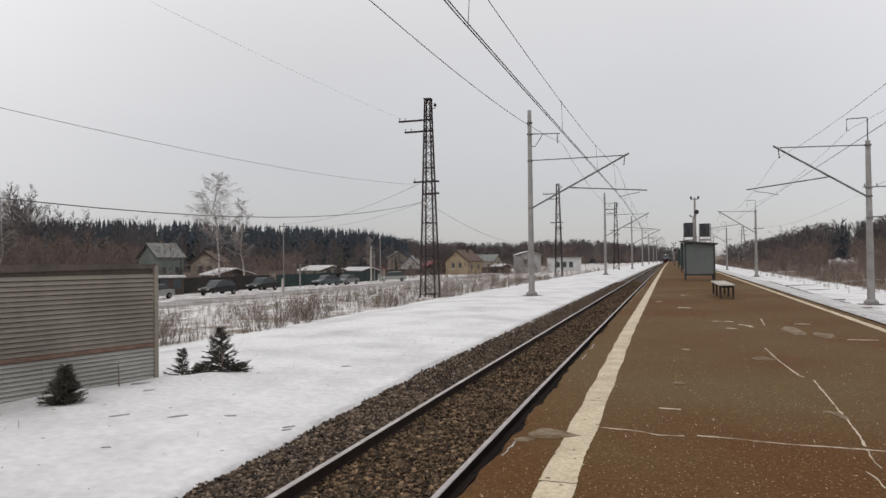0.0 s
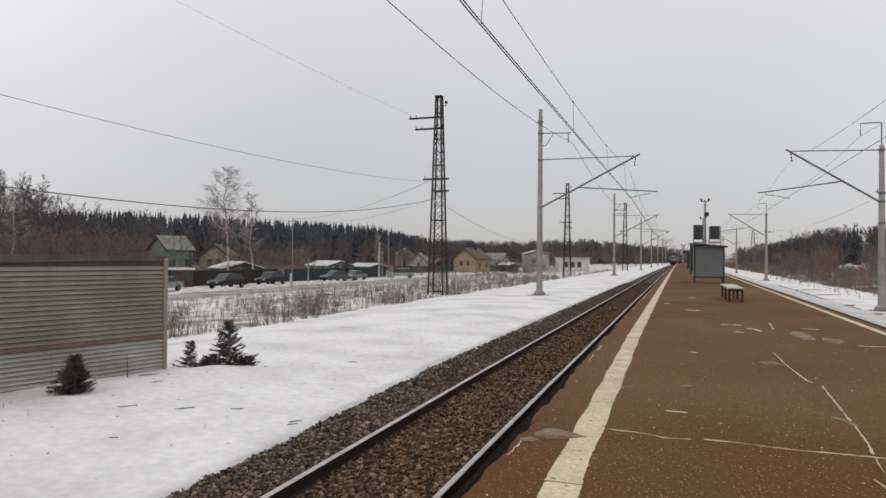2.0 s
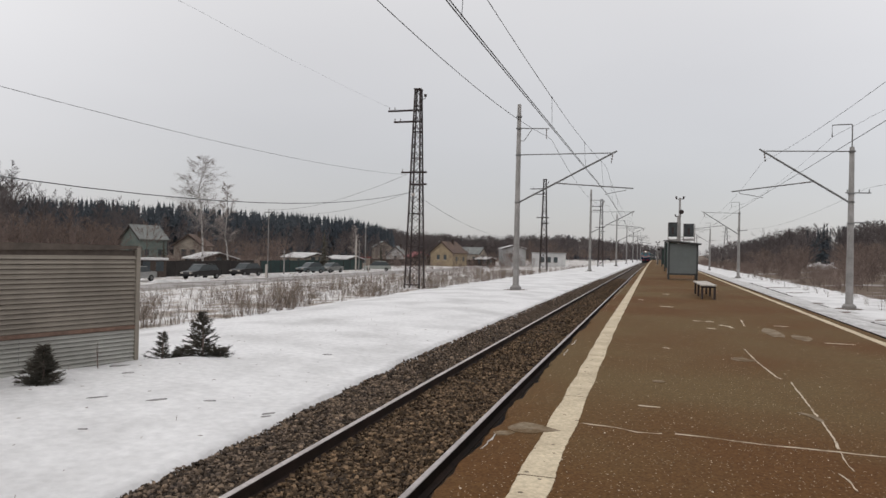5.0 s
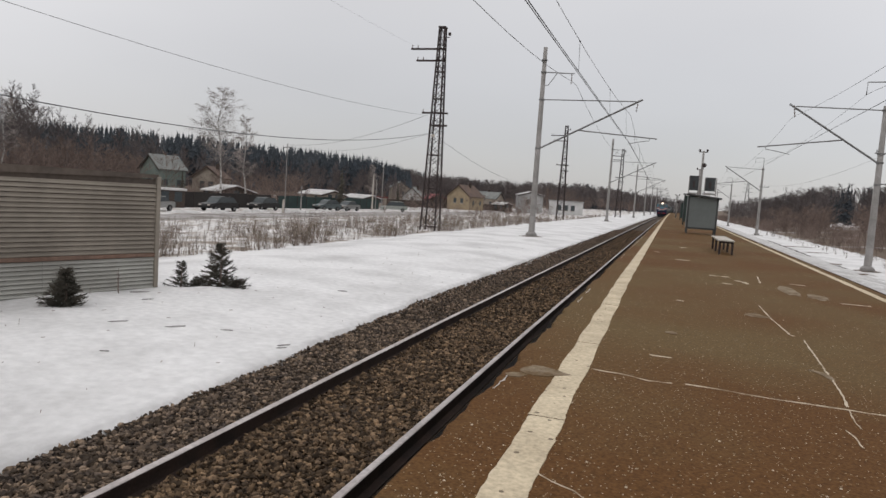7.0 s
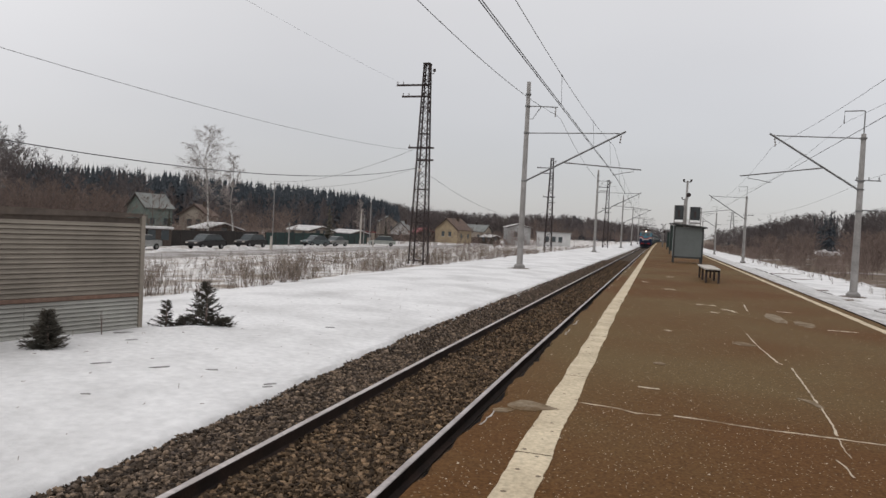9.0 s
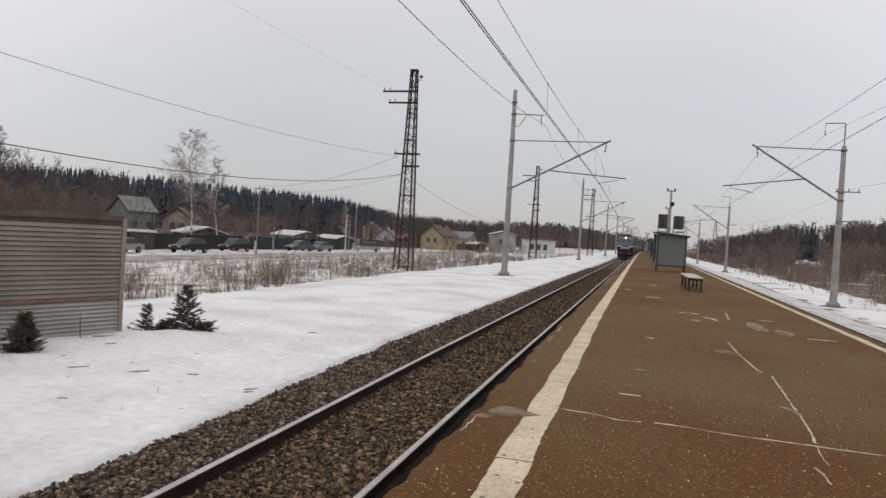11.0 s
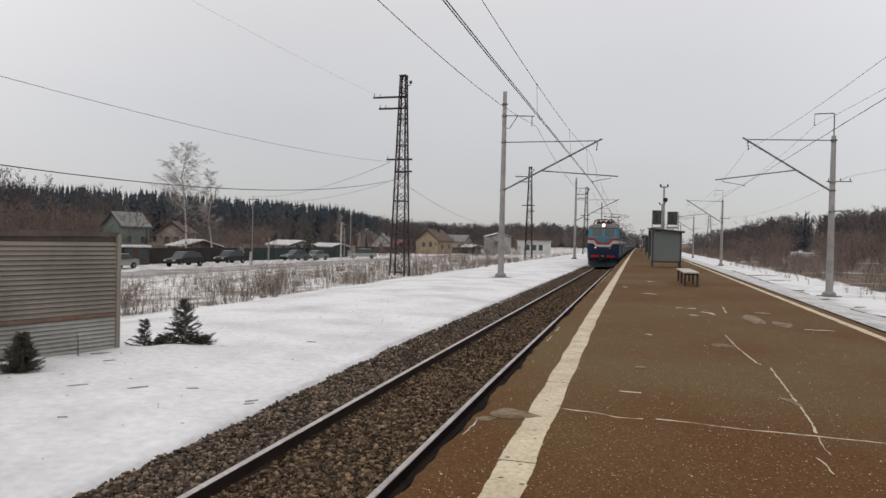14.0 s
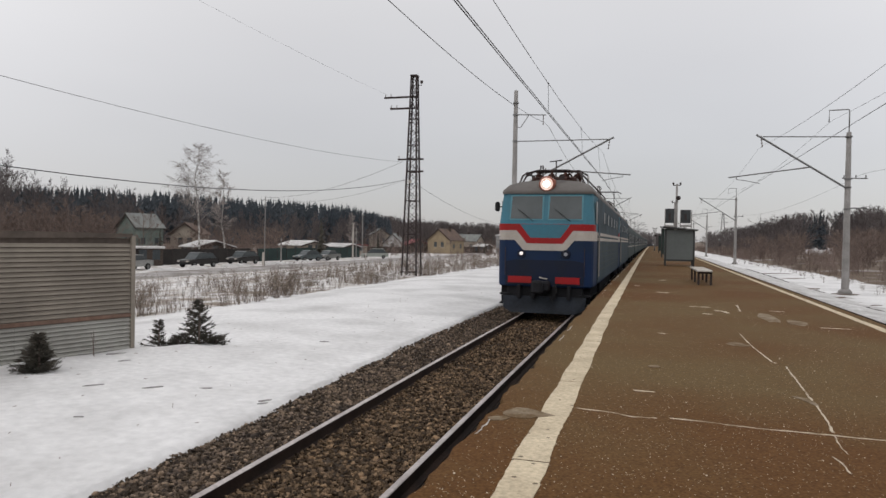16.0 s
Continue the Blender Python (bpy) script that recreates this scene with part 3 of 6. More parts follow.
def build_pole(kind):
    """A catenary mast with its cantilever; built at the origin, arm along +x, mirrored for the other line."""
    m = thing("catenary_mast", "tapered grey concrete catenary mast with steel cantilever", "catenary mast", "catenary masts along the line")
    k = 1 if kind == "left" else -1
    top = 12.0 if kind == "left" else 9.25
    base = 0.0
    part("mast", Shape().tube([(0, 0, base - 0.5), (0, 0, base + 0.1), (0, 0, top)], [0.21, 0.20, 0.125], 14), M_POLE, m, smooth=True)
    f = Shape().tube([(0, 0, base - 0.5), (0, 0, base + 0.22), (0, 0, base + 0.34)], [0.42, 0.36, 0.24], 10)
    part("footing", f, M_POLE, m, "cast concrete footing")
    tip = Vector((6.17 * k, 0, 8.87)) if kind == "left" else Vector((4.83 * k, 0, 9.24))
    foot = Vector((0.12 * k, 0, 5.7)) if kind == "left" else Vector((0.12 * k, 0, 6.12))
    part("strut", Shape().tube([foot, tip], 0.055, 8), M_STEEL, m, "inclined steel strut")
    part("tie_rod", Shape().tube([(0.1 * k, 0, 8.75 if kind == "left" else 9.0), (tip.x - 0.35 * k, 0, tip.z - 0.12)], 0.034, 6), M_STEEL, m)
    at = foot.lerp(tip, 0.38)
    end = Vector((7.20 * k, 0, 6.54)) if kind == "left" else Vector((6.3 * k, 0, 6.74))
    part("registration_bar", Shape().tube([at, end], 0.035, 8), M_STEEL, m)
    h = Shape()
    hx = end.x - 0.45 * k
    h.tube([(hx, 0, end.z), (hx, 0, end.z - 0.12), (hx - 0.55 * k, 0, end.z - 0.2), (hx - 1.25 * k, 0, end.z - 0.36)], 0.02, 6)
    part("registration_arm", h, M_STEEL, m)
    for p, q in (((tip.x - 0.25 * k, 0, tip.z - 0.05), (tip.x - 0.33 * k, 0, tip.z - 0.75)), (at.lerp(end, 0.04), at.lerp(end, 0.16))):
        part("insulator", insulator(p, q, 0.06, 4), M_INS, m, "brown string insulator", True)
    for z in ([5.68, 8.75, 10.45, 11.2] if kind == "left" else [6.12, 9.0, 6.6, 4.9]):
        part("clamp", Shape().tube([(0, 0, z - 0.04), (0, 0, z + 0.04)], 0.19, 12), M_STEEL, m, "steel clamp band")
    if kind == "left":
        b = Shape().tube([(0.1, 0, 10.46), (1.95, 0, 10.38)], 0.035, 6)
        b.tube([(0.1, 0, 9.65), (0.35, 0, 9.65), (0.85, 0, 10.40)], 0.025, 6)
        part("feeder_bracket", b, M_STEEL, m)
        part("insulator", insulator((1.78, 0, 10.36), (1.78, 0, 9.74), 0.055, 4), M_INS, m, "brown string insulator", True)
    else:
        b = Shape().tube([(0, 0, 8.9), (0, 0, 10.5), (-0.04, 0, 10.55), (-1.02, 0, 10.53), (-1.03, 0, 9.85)], 0.035, 6)
        part("feeder_bracket", b, M_STEEL, m)
        part("crossarm", Shape().tube([(-0.1, 0, 4.95), (1.0, 0, 4.95)], 0.04, 6), M_STEEL, m)
        c2 = Shape().tube([(-0.3, 0, 6.65), (1.0, 0, 6.63)], 0.035, 6)
        for x in (-0.2, 0.4, 0.9):
            c2.tube([(x, 0, 6.63), (x, 0, 6.83)], 0.03, 6)
        part("crossarm", c2, M_STEEL, m)
    return m


def build_line():
    left, right = build_pole("left"), build_pole("right")
    for i, y in enumerate(POLE_Y):
        x = (-8.16, -8.22, -7.04)[i] if i < 3 else -8.04 + bend(y)
        m = pose(x, y, place_z(x, y) - 0.05, 0, 0, 0)
        if i == 0:
            left.matrix_basis = m
        else:
            copy_thing(left, m)
        xr = 10.95 + 0.0165 * (y - 43.4)
        m = pose(xr, y + 0.3, place_z(xr, y) - 0.05, 0, 0, 0)
        if i == 0:
            right.matrix_basis = m
        elif i < 5:
            copy_thing(right, m)


build_line()


def spans():
    """Start and end of each span, from one behind the camera onwards."""
    ys = [POLE_Y[0] - 58.3] + POLE_Y
    return list(zip(ys, ys[1:]))


def sag(y, high, low):
    y0, y1 = span_of(y)
    u = (y - (y0 + y1) / 2) / ((y1 - y0) / 2)
    return low + (high - low) * u * u


def wire(name, label, fn, radius, y0, y1, step):
    ys = np.arange(y0, y1, step)
    ob = part(name, Shape().tube([fn(y) for y in ys], radius, 5), M_WIRE)
    return tagged(ob, label, "cable")


def span_of(y):
    for a, b in spans():
        if a <= y <= b:
            return a, b
    return spans()[-1]


def build_wires():
    def stagger(y):
        """The wire runs from side to side of the axis, mast by mast."""
        return float(np.interp(y, [-10, 10] + POLE_Y[:5], [0, 0, 0.32, -0.2, 0.25, -0.2, 0.2]))

    end = POLE_Y[-1]
    for dx in (-0.025, 0.025):
        wire("contact_wire", "grooved overhead contact wire above the rails", lambda y: (left_axis(y) + dx + stagger(y), y, 6.06), 0.011, -10, end, 4.0)
    wire("messenger_cable", "sagging catenary cable carrying the contact wire", lambda y: (left_axis(y) + 0.02 + 0.4 * stagger(y), y, sag(y, 7.9, 6.92)), 0.008, -10, end, 2.0)
    wire("feeder_cable", "heavy feeder cable hung from mast brackets", lambda y: (-6.25 + bend(y), y, sag(y, 9.72, 8.2)), 0.012, -10, end, 2.0)
    d = Shape()
    for a, b in spans():
        n = 6
        for i in range(n):
            y = a + (b - a) * (i + 0.62) / n
            if 0 < y < 200:
                z = sag(y, 7.9, 6.92)
                d.tube([(left_axis(y) + 0.02 + 0.4 * stagger(y), y, z), (left_axis(y) + stagger(y - 0.1), y - 0.1, 6.06)], 0.006, 4)
                d.tube([(left_axis(y) + 0.02 + 0.4 * stagger(y), y - 0.07, z), (left_axis(y) + 0.02 + 0.4 * stagger(y), y + 0.07, z)], 0.022, 6)
    tagged(part("dropper_wires", d, M_WIRE), "thin droppers between catenary and contact wire", "cable", kind="stuff")
    e = POLE_Y[4]
    wire("contact_wire", "grooved overhead contact wire above the rails", lambda y: (track_r(y) + 0.12, y, 6.02), 0.010, 0, e, 4.0)
    wire("messenger_cable", "sagging catenary cable carrying the contact wire", lambda y: (track_r(y) + 0.1, y, sag(y, 8.0, 7.0)), 0.007, 0, e, 2.0)
    wire("feeder_cable", "heavy feeder cable hung from mast brackets", lambda y: (9.93 + 0.0165 * (y - 43.4), y, sag(y, 9.4, 8.6)), 0.008, 0, e, 2.0)
    wire("feeder_cable", "heavy feeder cable hung from mast brackets", lambda y: (11.7 + 0.0165 * (y - 43.4), y, sag(y, 6.45, 5.7)), 0.007, 0, e, 2.0)


build_wires()


# ---- train ----
M_NAVY = mat("navy_paint", (0.006, 0.021, 0.070), (0.009, 0.022, 0.052), 0.6, big=1.2, fine=20.0, bump=0.05, grain=0.05)
M_NAVY_DARK = mat("dark_navy_paint", (0.006, 0.012, 0.034), (0.010, 0.013, 0.024), 0.55, big=1.2, fine=20.0, bump=0.05, grain=0.05)
M_TEAL = mat("pale_blue_paint", (0.046, 0.165, 0.225), (0.058, 0.15, 0.195), 0.6, big=1.0, fine=15.0, bump=0.05, grain=0.05)
M_RED = mat("red_paint", (0.31, 0.012, 0.015), (0.25, 0.016, 0.015), 0.6, big=1.5, fine=20.0, bump=0.05, grain=0.05)
M_WHITE = mat("dirty_white_paint", (0.47, 0.43, 0.39), (0.38, 0.34, 0.30), 0.6, big=1.5, fine=20.0, bump=0.05, grain=0.05)
M_ROOFGREY = mat("grey_roof_paint", (0.155, 0.142, 0.133), (0.105, 0.095, 0.088), 0.7, big=0.8, fine=12.0, bump=0.1, grain=0.05)
M_UNDER = mat("oily_undercarriage", (0.016, 0.016, 0.019), (0.010, 0.010, 0.011), 0.8, big=3.0, fine=20.0)
M_PLOUGH = mat("worn_blue_grey_steel", (0.022, 0.027, 0.036), (0.014, 0.016, 0.02), 0.75, big=3.0, fine=20.0)
M_ROOFGEAR = mat("red_brown_roof_gear", (0.080, 0.036, 0.028), (0.05, 0.03, 0.026), 0.7, big=3.0, fine=20.0)
M_RUBBER = mat("black_rubber", (0.018, 0.018, 0.018), (0.012, 0.012, 0.012), 0.7)
M_SIDE = mat("grey_blue_side_paint", (0.050, 0.072, 0.090), (0.034, 0.048, 0.058), 0.8, big=0.8, fine=15.0, bump=0.06, grain=0.05)
M_COACH = mat("coach_grey_green_paint", (0.062, 0.080, 0.080), (0.040, 0.052, 0.052), 0.8, big=0.6, fine=12.0, bump=0.06, grain=0.05)
M_GLASS = mat("dark_window_glass", (0.045, 0.055, 0.060), (0.060, 0.068, 0.072), 0.28, big=0.8, fine=3.0, bump=0.0, spec=0.35)
# base colour lighter than the other glass: part of the sky's reflection is painted in
M_SCREEN = mat("sky_lit_windscreen", (0.070, 0.080, 0.083), (0.095, 0.105, 0.108), 0.2, big=0.7, fine=2.0, bump=0.0, spec=0.25, grain=0.1)
M_FRAME = mat("pale_teal_frame", (0.10, 0.24, 0.29), (0.085, 0.20, 0.24), 0.55, big=2.0, fine=20.0, bump=0.05, grain=0.05)
M_LAMP_HOT = glow("headlamp_light", (1.0, 0.80, 0.60), 9.0)
# weak orange emission that stands in for the halo round the headlamp
M_LAMP_HALO = glow("headlamp_halo_glow", (1.0, 0.40, 0.18), 0.4)
M_LAMP_RING = mat("red_lamp_rim", (0.30, 0.10, 0.06), (0.2, 0.07, 0.05), 0.4)
M_LAMP_SMALL = glow("marker_light", (1.0, 0.80, 0.74), 0.55)
M_LAMP_DIM = mat("unlit_lens", (0.35, 0.36, 0.40), (0.28, 0.28, 0.3), 0.2)


def hull(y_end, levels, nose=0.30, steps_n=5):
    """Rows of outline points seen from above: down one side, round the front, up the other. levels: (z, half width, front)."""
    rings = []
    for z, w, f in levels:
        row = [(-w, y_end, z)]
        for i in range(steps_n + 1):
            a = math.pi / 2 * i / steps_n
            row.append((-w + nose * (1 - math.cos(a)), f + nose * 0.8 * (1 - math.sin(a)), z))
        row += [(-x, y, zz) for x, y, zz in reversed(row)]
        rings.append(row)
    return rings


def windshield_y(z):
    return 0.24 * (z - 2.81) / 0.94


def on_front(off):
    """Places a flat outline (x, z) on the cab's upright lower front."""
    return lambda a, b, c: (a, -off - c, b)


def on_screen(off):
    return lambda a, b, c: (a, windshield_y(b) - off - c, b)


def pantograph(name, parent, y, raised):
    p = Shape()
    z0 = 4.42
    p.box(-0.75, 0.75, y - 0.05, y + 0.05, z0 - 0.06, z0)
    p.box(-0.75, 0.75, y + 1.15, y + 1.25, z0 - 0.06, z0)
    frame_part = part(name, p, M_ROOFGEAR, parent, "red-brown pantograph base")
    top = 5.98 if raised else 4.66
    for x in (-0.55, 0.55):
        knee = (x * 0.8, y + (1.9 if raised else -0.5), z0 + (0.62 if raised else 0.16))
        part("pantograph_arm", Shape().tube([(x, y + 0.6, z0), knee, (x * 0.9, y + 0.55, top - 0.06)], 0.028, 6), M_DARKSTEEL, frame_part)
    h = Shape().tube([(-1.02, y + 0.55, top - 0.16), (-0.75, y + 0.55, top), (0.75, y + 0.55, top), (1.02, y + 0.55, top - 0.16)], 0.032, 6)
    h.tube([(-0.75, y + 0.75, top - 0.01), (0.75, y + 0.75, top - 0.01)], 0.028, 6)
    part("collector_bow", h, M_DARKSTEEL, frame_part)


def build_loco(front):
    loco = thing("locomotive", "blue electric passenger locomotive with red and white chevron" if front else "trailing blue electric locomotive section coupled to the first", "locomotive", "train")
    L = 17.0
    part("lower_body", Shape().loft(hull(L, [(0.91, 1.40, 0.04), (0.95, 1.435, 0.01), (2.32, 1.44, 0.0)])), M_NAVY, loco, "navy blue lower body")
    part("white_band", Shape().loft(hull(L, [(2.32, 1.444, -0.004), (2.61, 1.444, -0.004)])), M_WHITE, loco, "dirty white body band")
    part("red_band", Shape().loft(hull(0.9, [(2.61, 1.448, -0.008), (2.81, 1.448, -0.008)])), M_RED, loco, "red body band")
    part("upper_body", Shape().loft(hull(L, [(2.61, 1.44, 0.0), (2.81, 1.44, 0.0), (3.75, 1.375, 0.24)])), M_TEAL, loco, "pale blue upper body")
    part("roof", Shape().loft(hull(L, [(3.735, 1.405, 0.19), (3.79, 1.41, 0.16), (3.86, 1.39, 0.19), (4.04, 1.24, 0.42), (4.17, 0.94, 0.80), (4.23, 0.5, 1.15), (4.245, 0.05, 1.30)], 0.34)),
         M_ROOFGREY, loco, "grey rounded roof", True)
    part("rear_wall", Shape().box(-1.34, 1.34, L - 0.02, L + 0.02, 0.95, 4.1), M_SIDE, loco)
    for x in (-1.451, 1.451):
        side = Shape().box(min(x, x - math.copysign(0.012, x)), max(x, x - math.copysign(0.012, x)), 1.55, L - 0.15, 1.0, 3.70)
        panel = part("side_panel", side, M_SIDE, loco, "grey-blue side panelling with ribs")
        for z in (1.35, 1.55, 1.75, 1.95, 2.15, 2.33, 2.50):
            part("rib", Shape().box(min(x, x + math.copysign(0.014, x)), max(x, x + math.copysign(0.014, x)), 1.6, L - 0.3, z, z + (0.10 if z > 2.2 else 0.035)), M_WHITE if z > 2.2 else M_COACH, panel)
        for i in range(5):
            y = 4.2 + i * 2.4
            part("side_window", Shape().box(min(x, x + math.copysign(0.02, x)), max(x, x + math.copysign(0.02, x)), y, y + 0.7, 2.95, 3.35, bevel=0.008), M_GLASS, panel)
        part("cab_door", Shape().box(min(x, x + math.copysign(0.016, x)), max(x, x + math.copysign(0.016, x)), 1.75, 2.42, 1.05, 3.25, bevel=0.006), M_SIDE, loco, "grey-blue cab door")
        part("cab_window", Shape().box(min(x, x * 1.006), max(x, x * 1.006), 0.62, 1.30, 2.86, 3.54, bevel=0.003), M_GLASS, loco, "dark cab side window")
        part("handrail", Shape().tube([(x * 1.03, 1.66, 1.2), (x * 1.03, 1.66, 2.5)], 0.018, 6), M_WHITE, loco)
    if front:
        for x0, x1 in ((-1.06, -0.10), (0.10, 1.08)):
            part("windscreen_seal", Shape().plate([(x0 - 0.035, 2.93), (x1 + 0.035, 2.93), (x1 + 0.035, 3.70), (x0 - 0.035, 3.70)], 0.012, on_screen(0.0)), M_FRAME, loco, "pale teal window frame")
            part("windscreen", Shape().plate([(x0, 2.97), (x1, 2.97), (x1 - 0.02, 3.66), (x0 + 0.02, 3.66)], 0.012, on_screen(0.008)), M_SCREEN, loco, "windscreen with grey sky reflection in its colour")
        for x in (-0.62, 0.5):
            part("wiper", Shape().tube([(x + 0.25, windshield_y(2.9) - 0.05, 2.9), (x - 0.22, windshield_y(3.26) - 0.05, 3.26)], 0.010, 5), M_RUBBER, loco)
        # chevron of red over white, folded down across the middle
        part("chevron", Shape().plate([(-1.16, 2.80), (-0.76, 2.80), (-0.44, 2.39), (0.46, 2.39), (0.76, 2.80), (1.16, 2.80), (1.16, 2.61), (0.84, 2.61), (0.54, 2.22), (-0.54, 2.22), (-0.86, 2.61), (-1.16, 2.61)], 0.006, on_front(0.010)), M_RED, loco, "red chevron stripe")
        part("chevron", Shape().plate([(-1.16, 2.61), (-0.86, 2.61), (-0.54, 2.22), (0.54, 2.22), (0.84, 2.61), (1.16, 2.61), (1.16, 2.32), (0.88, 2.32), (0.62, 2.01), (-0.64, 2.01), (-0.92, 2.32), (-1.16, 2.32)], 0.006, on_front(0.008)), M_WHITE, loco, "white chevron stripe")
        part("nose_panel", Shape().plate([(-0.76, 2.80), (0.76, 2.80), (0.46, 2.39), (-0.44, 2.39)], 0.005, on_front(0.010)), M_TEAL, loco, "pale blue nose panel")
        part("apron", Shape().plate([(-1.18, 0.96), (1.18, 0.96), (1.18, 1.66), (0.9, 1.72), (-0.9, 1.72), (-1.18, 1.66)], 0.006, on_front(0.004)), M_NAVY_DARK, loco, "dark navy lower nose panel")
        for x0, x1 in ((-1.10, -0.38), (0.34, 1.06)):
            part("buffer_beam_stripe", Shape().plate([(x0, 1.02), (x1, 1.02), (x1, 1.22), (x0, 1.22)], 0.02, on_front(0.02)), M_RED, loco, "red buffer beam stripe")
        part("coupler", Shape().box(-0.2, 0.2, -0.55, 0.1, 0.80, 1.10, bevel=0.05).box(-0.28, 0.05, -0.72, -0.45, 0.74, 1.14, bevel=0.06), M_UNDER, loco, "dark automatic coupler")
        part("coupler_hose", Shape().tube([(0.35, -0.03, 1.0), (0.4, -0.2, 0.75), (0.3, -0.22, 0.5), (0.2, -0.15, 0.65)], 0.025, 6), M_RUBBER, loco)
        part("coupler_plate", Shape().tube([(-0.14, -0.06, 1.20), (0.0, -0.08, 1.17), (0.10, -0.06, 1.16)], 0.022, 6), M_WHITE, loco, "small white handle")
        part("pilot_beam", Shape().box(-1.16, 1.16, 0.10, 0.5, 0.40, 0.95, bevel=0.03), M_UNDER, loco, "dark beam below the nose")
        lamp = part("headlamp", Shape().tube([(-0.0, 0.75, 4.03), (-0.0, 0.22, 4.03), (-0.0, 0.14, 4.03)], [0.25, 0.25, 0.21], 20), M_LAMP_RING, loco, "red-brown headlamp housing", True)
        # added glowing disc behind the lens, in place of the lamp's orange halo
        part("halo_disc", Shape().tube([(-0.0, 0.16, 4.03), (-0.0, 0.13, 4.03)], [0.20, 0.19], 20), M_LAMP_HALO, lamp, "orange glow disc for the headlamp's halo")
        part("headlamp_lens", Shape().tube([(-0.0, 0.15, 4.03), (-0.0, 0.115, 4.03)], [0.11, 0.085], 20), M_LAMP_HOT, lamp, "bright lit headlamp lens")
        for x, lens in ((-0.70, M_LAMP_SMALL), (0.64, M_LAMP_DIM)):
            ring = part("marker_lamp", Shape().tube([(x, 0.02, 1.91), (x, -0.05, 1.91)], [0.14, 0.12], 14), M_NAVY_DARK, loco, "round marker lamp")
            part("marker_lens", Shape().tube([(x, -0.04, 1.91), (x, -0.065, 1.91)], [0.065, 0.045], 14), lens, ring, "round marker lens")
        for x in (-1.28, 1.28):
            part("front_handrail", Shape().tube([(x * 0.93, -0.05, 1.25), (x * 0.93, -0.05, 2.1)], 0.012, 6), M_DARKSTEEL, loco)
        part("mirror_arm", Shape().tube([(-1.38, 0.5, 3.35), (-1.55, 0.42, 3.35)], 0.02, 6), M_DARKSTEEL, loco)
        part("mirror", Shape().box(-1.64, -1.48, 0.36, 0.46, 3.20, 3.50, bevel=0.045), M_RUBBER, loco, "black rear-view mirror")
        part("snow_plough", Shape().plate([(-1.26, 0.62), (1.26, 0.62), (1.22, 0.26), (0.95, 0.13), (-0.95, 0.13), (-1.22, 0.26)], 0.05, lambda a, b, c: (a, -0.30 + 0.35 * abs(a) / 1.2 - c - 0.25 * (0.6 - b), b)), M_PLOUGH, loco, "dark worn snow plough")
        for x in (-0.75, -0.32, 0.32, 0.75):
            part("plough_bracket", Shape().box(x - 0.05, x + 0.05, -0.15, 0.15, 0.55, 0.95, bevel=0.01), M_UNDER, loco)
        for x in (-1.2, 1.2):
            part("step", Shape().box(x - 0.16, x + 0.16, 0.02, 0.30, 0.36, 0.41).box(x - 0.16, x + 0.16, 0.02, 0.30, 0.64, 0.69).box(x - 0.16, x + 0.16, 0.28, 0.30, 0.36, 0.92), M_UNDER, loco, "dark steel cab step")
    for y in (3.9, 13.1):
        bogie = part("bogie", Shape().box(-1.15, 1.15, y - 2.3, y + 2.3, 0.35, 0.9, bevel=0.06), M_UNDER, loco, "dark bogie frame")
        for dy in (-1.5, 1.5):
            for x in (-GAUGE, GAUGE):
                part("wheel", Shape().tube([(x - 0.07, y + dy, 0.63), (x + 0.07, y + dy, 0.63)], 0.63, 20), M_UNDER, bogie)
    part("tank", Shape().box(-1.2, 1.2, 6.6, 10.4, 0.35, 0.9, bevel=0.05), M_UNDER, loco, "underfloor equipment box")
    for w, y0, y1, z in ((0.72, 1.7, 3.6, 4.40), (0.6, 4.6, 8.5, 4.50), (0.6, 9.4, 12.2, 4.45)):
        part("roof_gear", Shape().box(-w, w, y0, y1, 4.2, z, bevel=0.055), M_ROOFGEAR, loco, "red-brown rooftop equipment")
    for x in (-0.85, 0.85):
        part("roof_rail", Shape().tube([(x * 1.2, 1.1, 4.08), (x * 1.1, 1.25, 4.38), (x, 1.6, 4.52), (x, 14.5, 4.52), (x, 15.0, 4.2)], 0.03, 6), M_DARKSTEEL, loco, "roof walkway rail")
    for i, (x, y) in enumerate(((-0.5, 1.55), (0.0, 1.5), (0.5, 1.6), (-0.3, 4.1), (0.35, 4.2))):
        part("roof_insulator", insulator((x, y, 4.2), (x, y, 4.60), 0.07, 4), M_ROOFGEAR, loco)
    part("horn", Shape().tube([(0.4, 0.95, 4.30), (0.4, 0.6, 4.28)], [0.03, 0.09], 10), M_DARKSTEEL, loco)
    part("aerial", Shape().tube([(0.05, 1.9, 4.3), (0.05, 1.9, 4.92)], 0.022, 6).tube([(-0.16, 1.9, 4.90), (0.24, 1.9, 4.95)], 0.02, 6), M_DARKSTEEL, loco)
    part("roof_crossrail", Shape().tube([(-1.02, 1.5, 4.10), (-0.8, 1.5, 4.50), (-0.5, 1.5, 4.58), (0.5, 1.5, 4.58), (0.85, 1.5, 4.48), (1.05, 1.5, 4.10)], 0.028, 6), M_DARKSTEEL, loco)
    for x in (-0.62, -0.2, 0.25, 0.66):
        part("roof_coil", Shape().tube([(x - 0.12, 2.1 + 0.3 * abs(x), 4.30), (x + 0.1, 2.1, 4.52), (x + 0.14, 2.4, 4.40), (x - 0.05, 2.5, 4.50)], 0.07, 7), M_ROOFGEAR, loco)
    pantograph("pantograph", loco, 2.0, False)
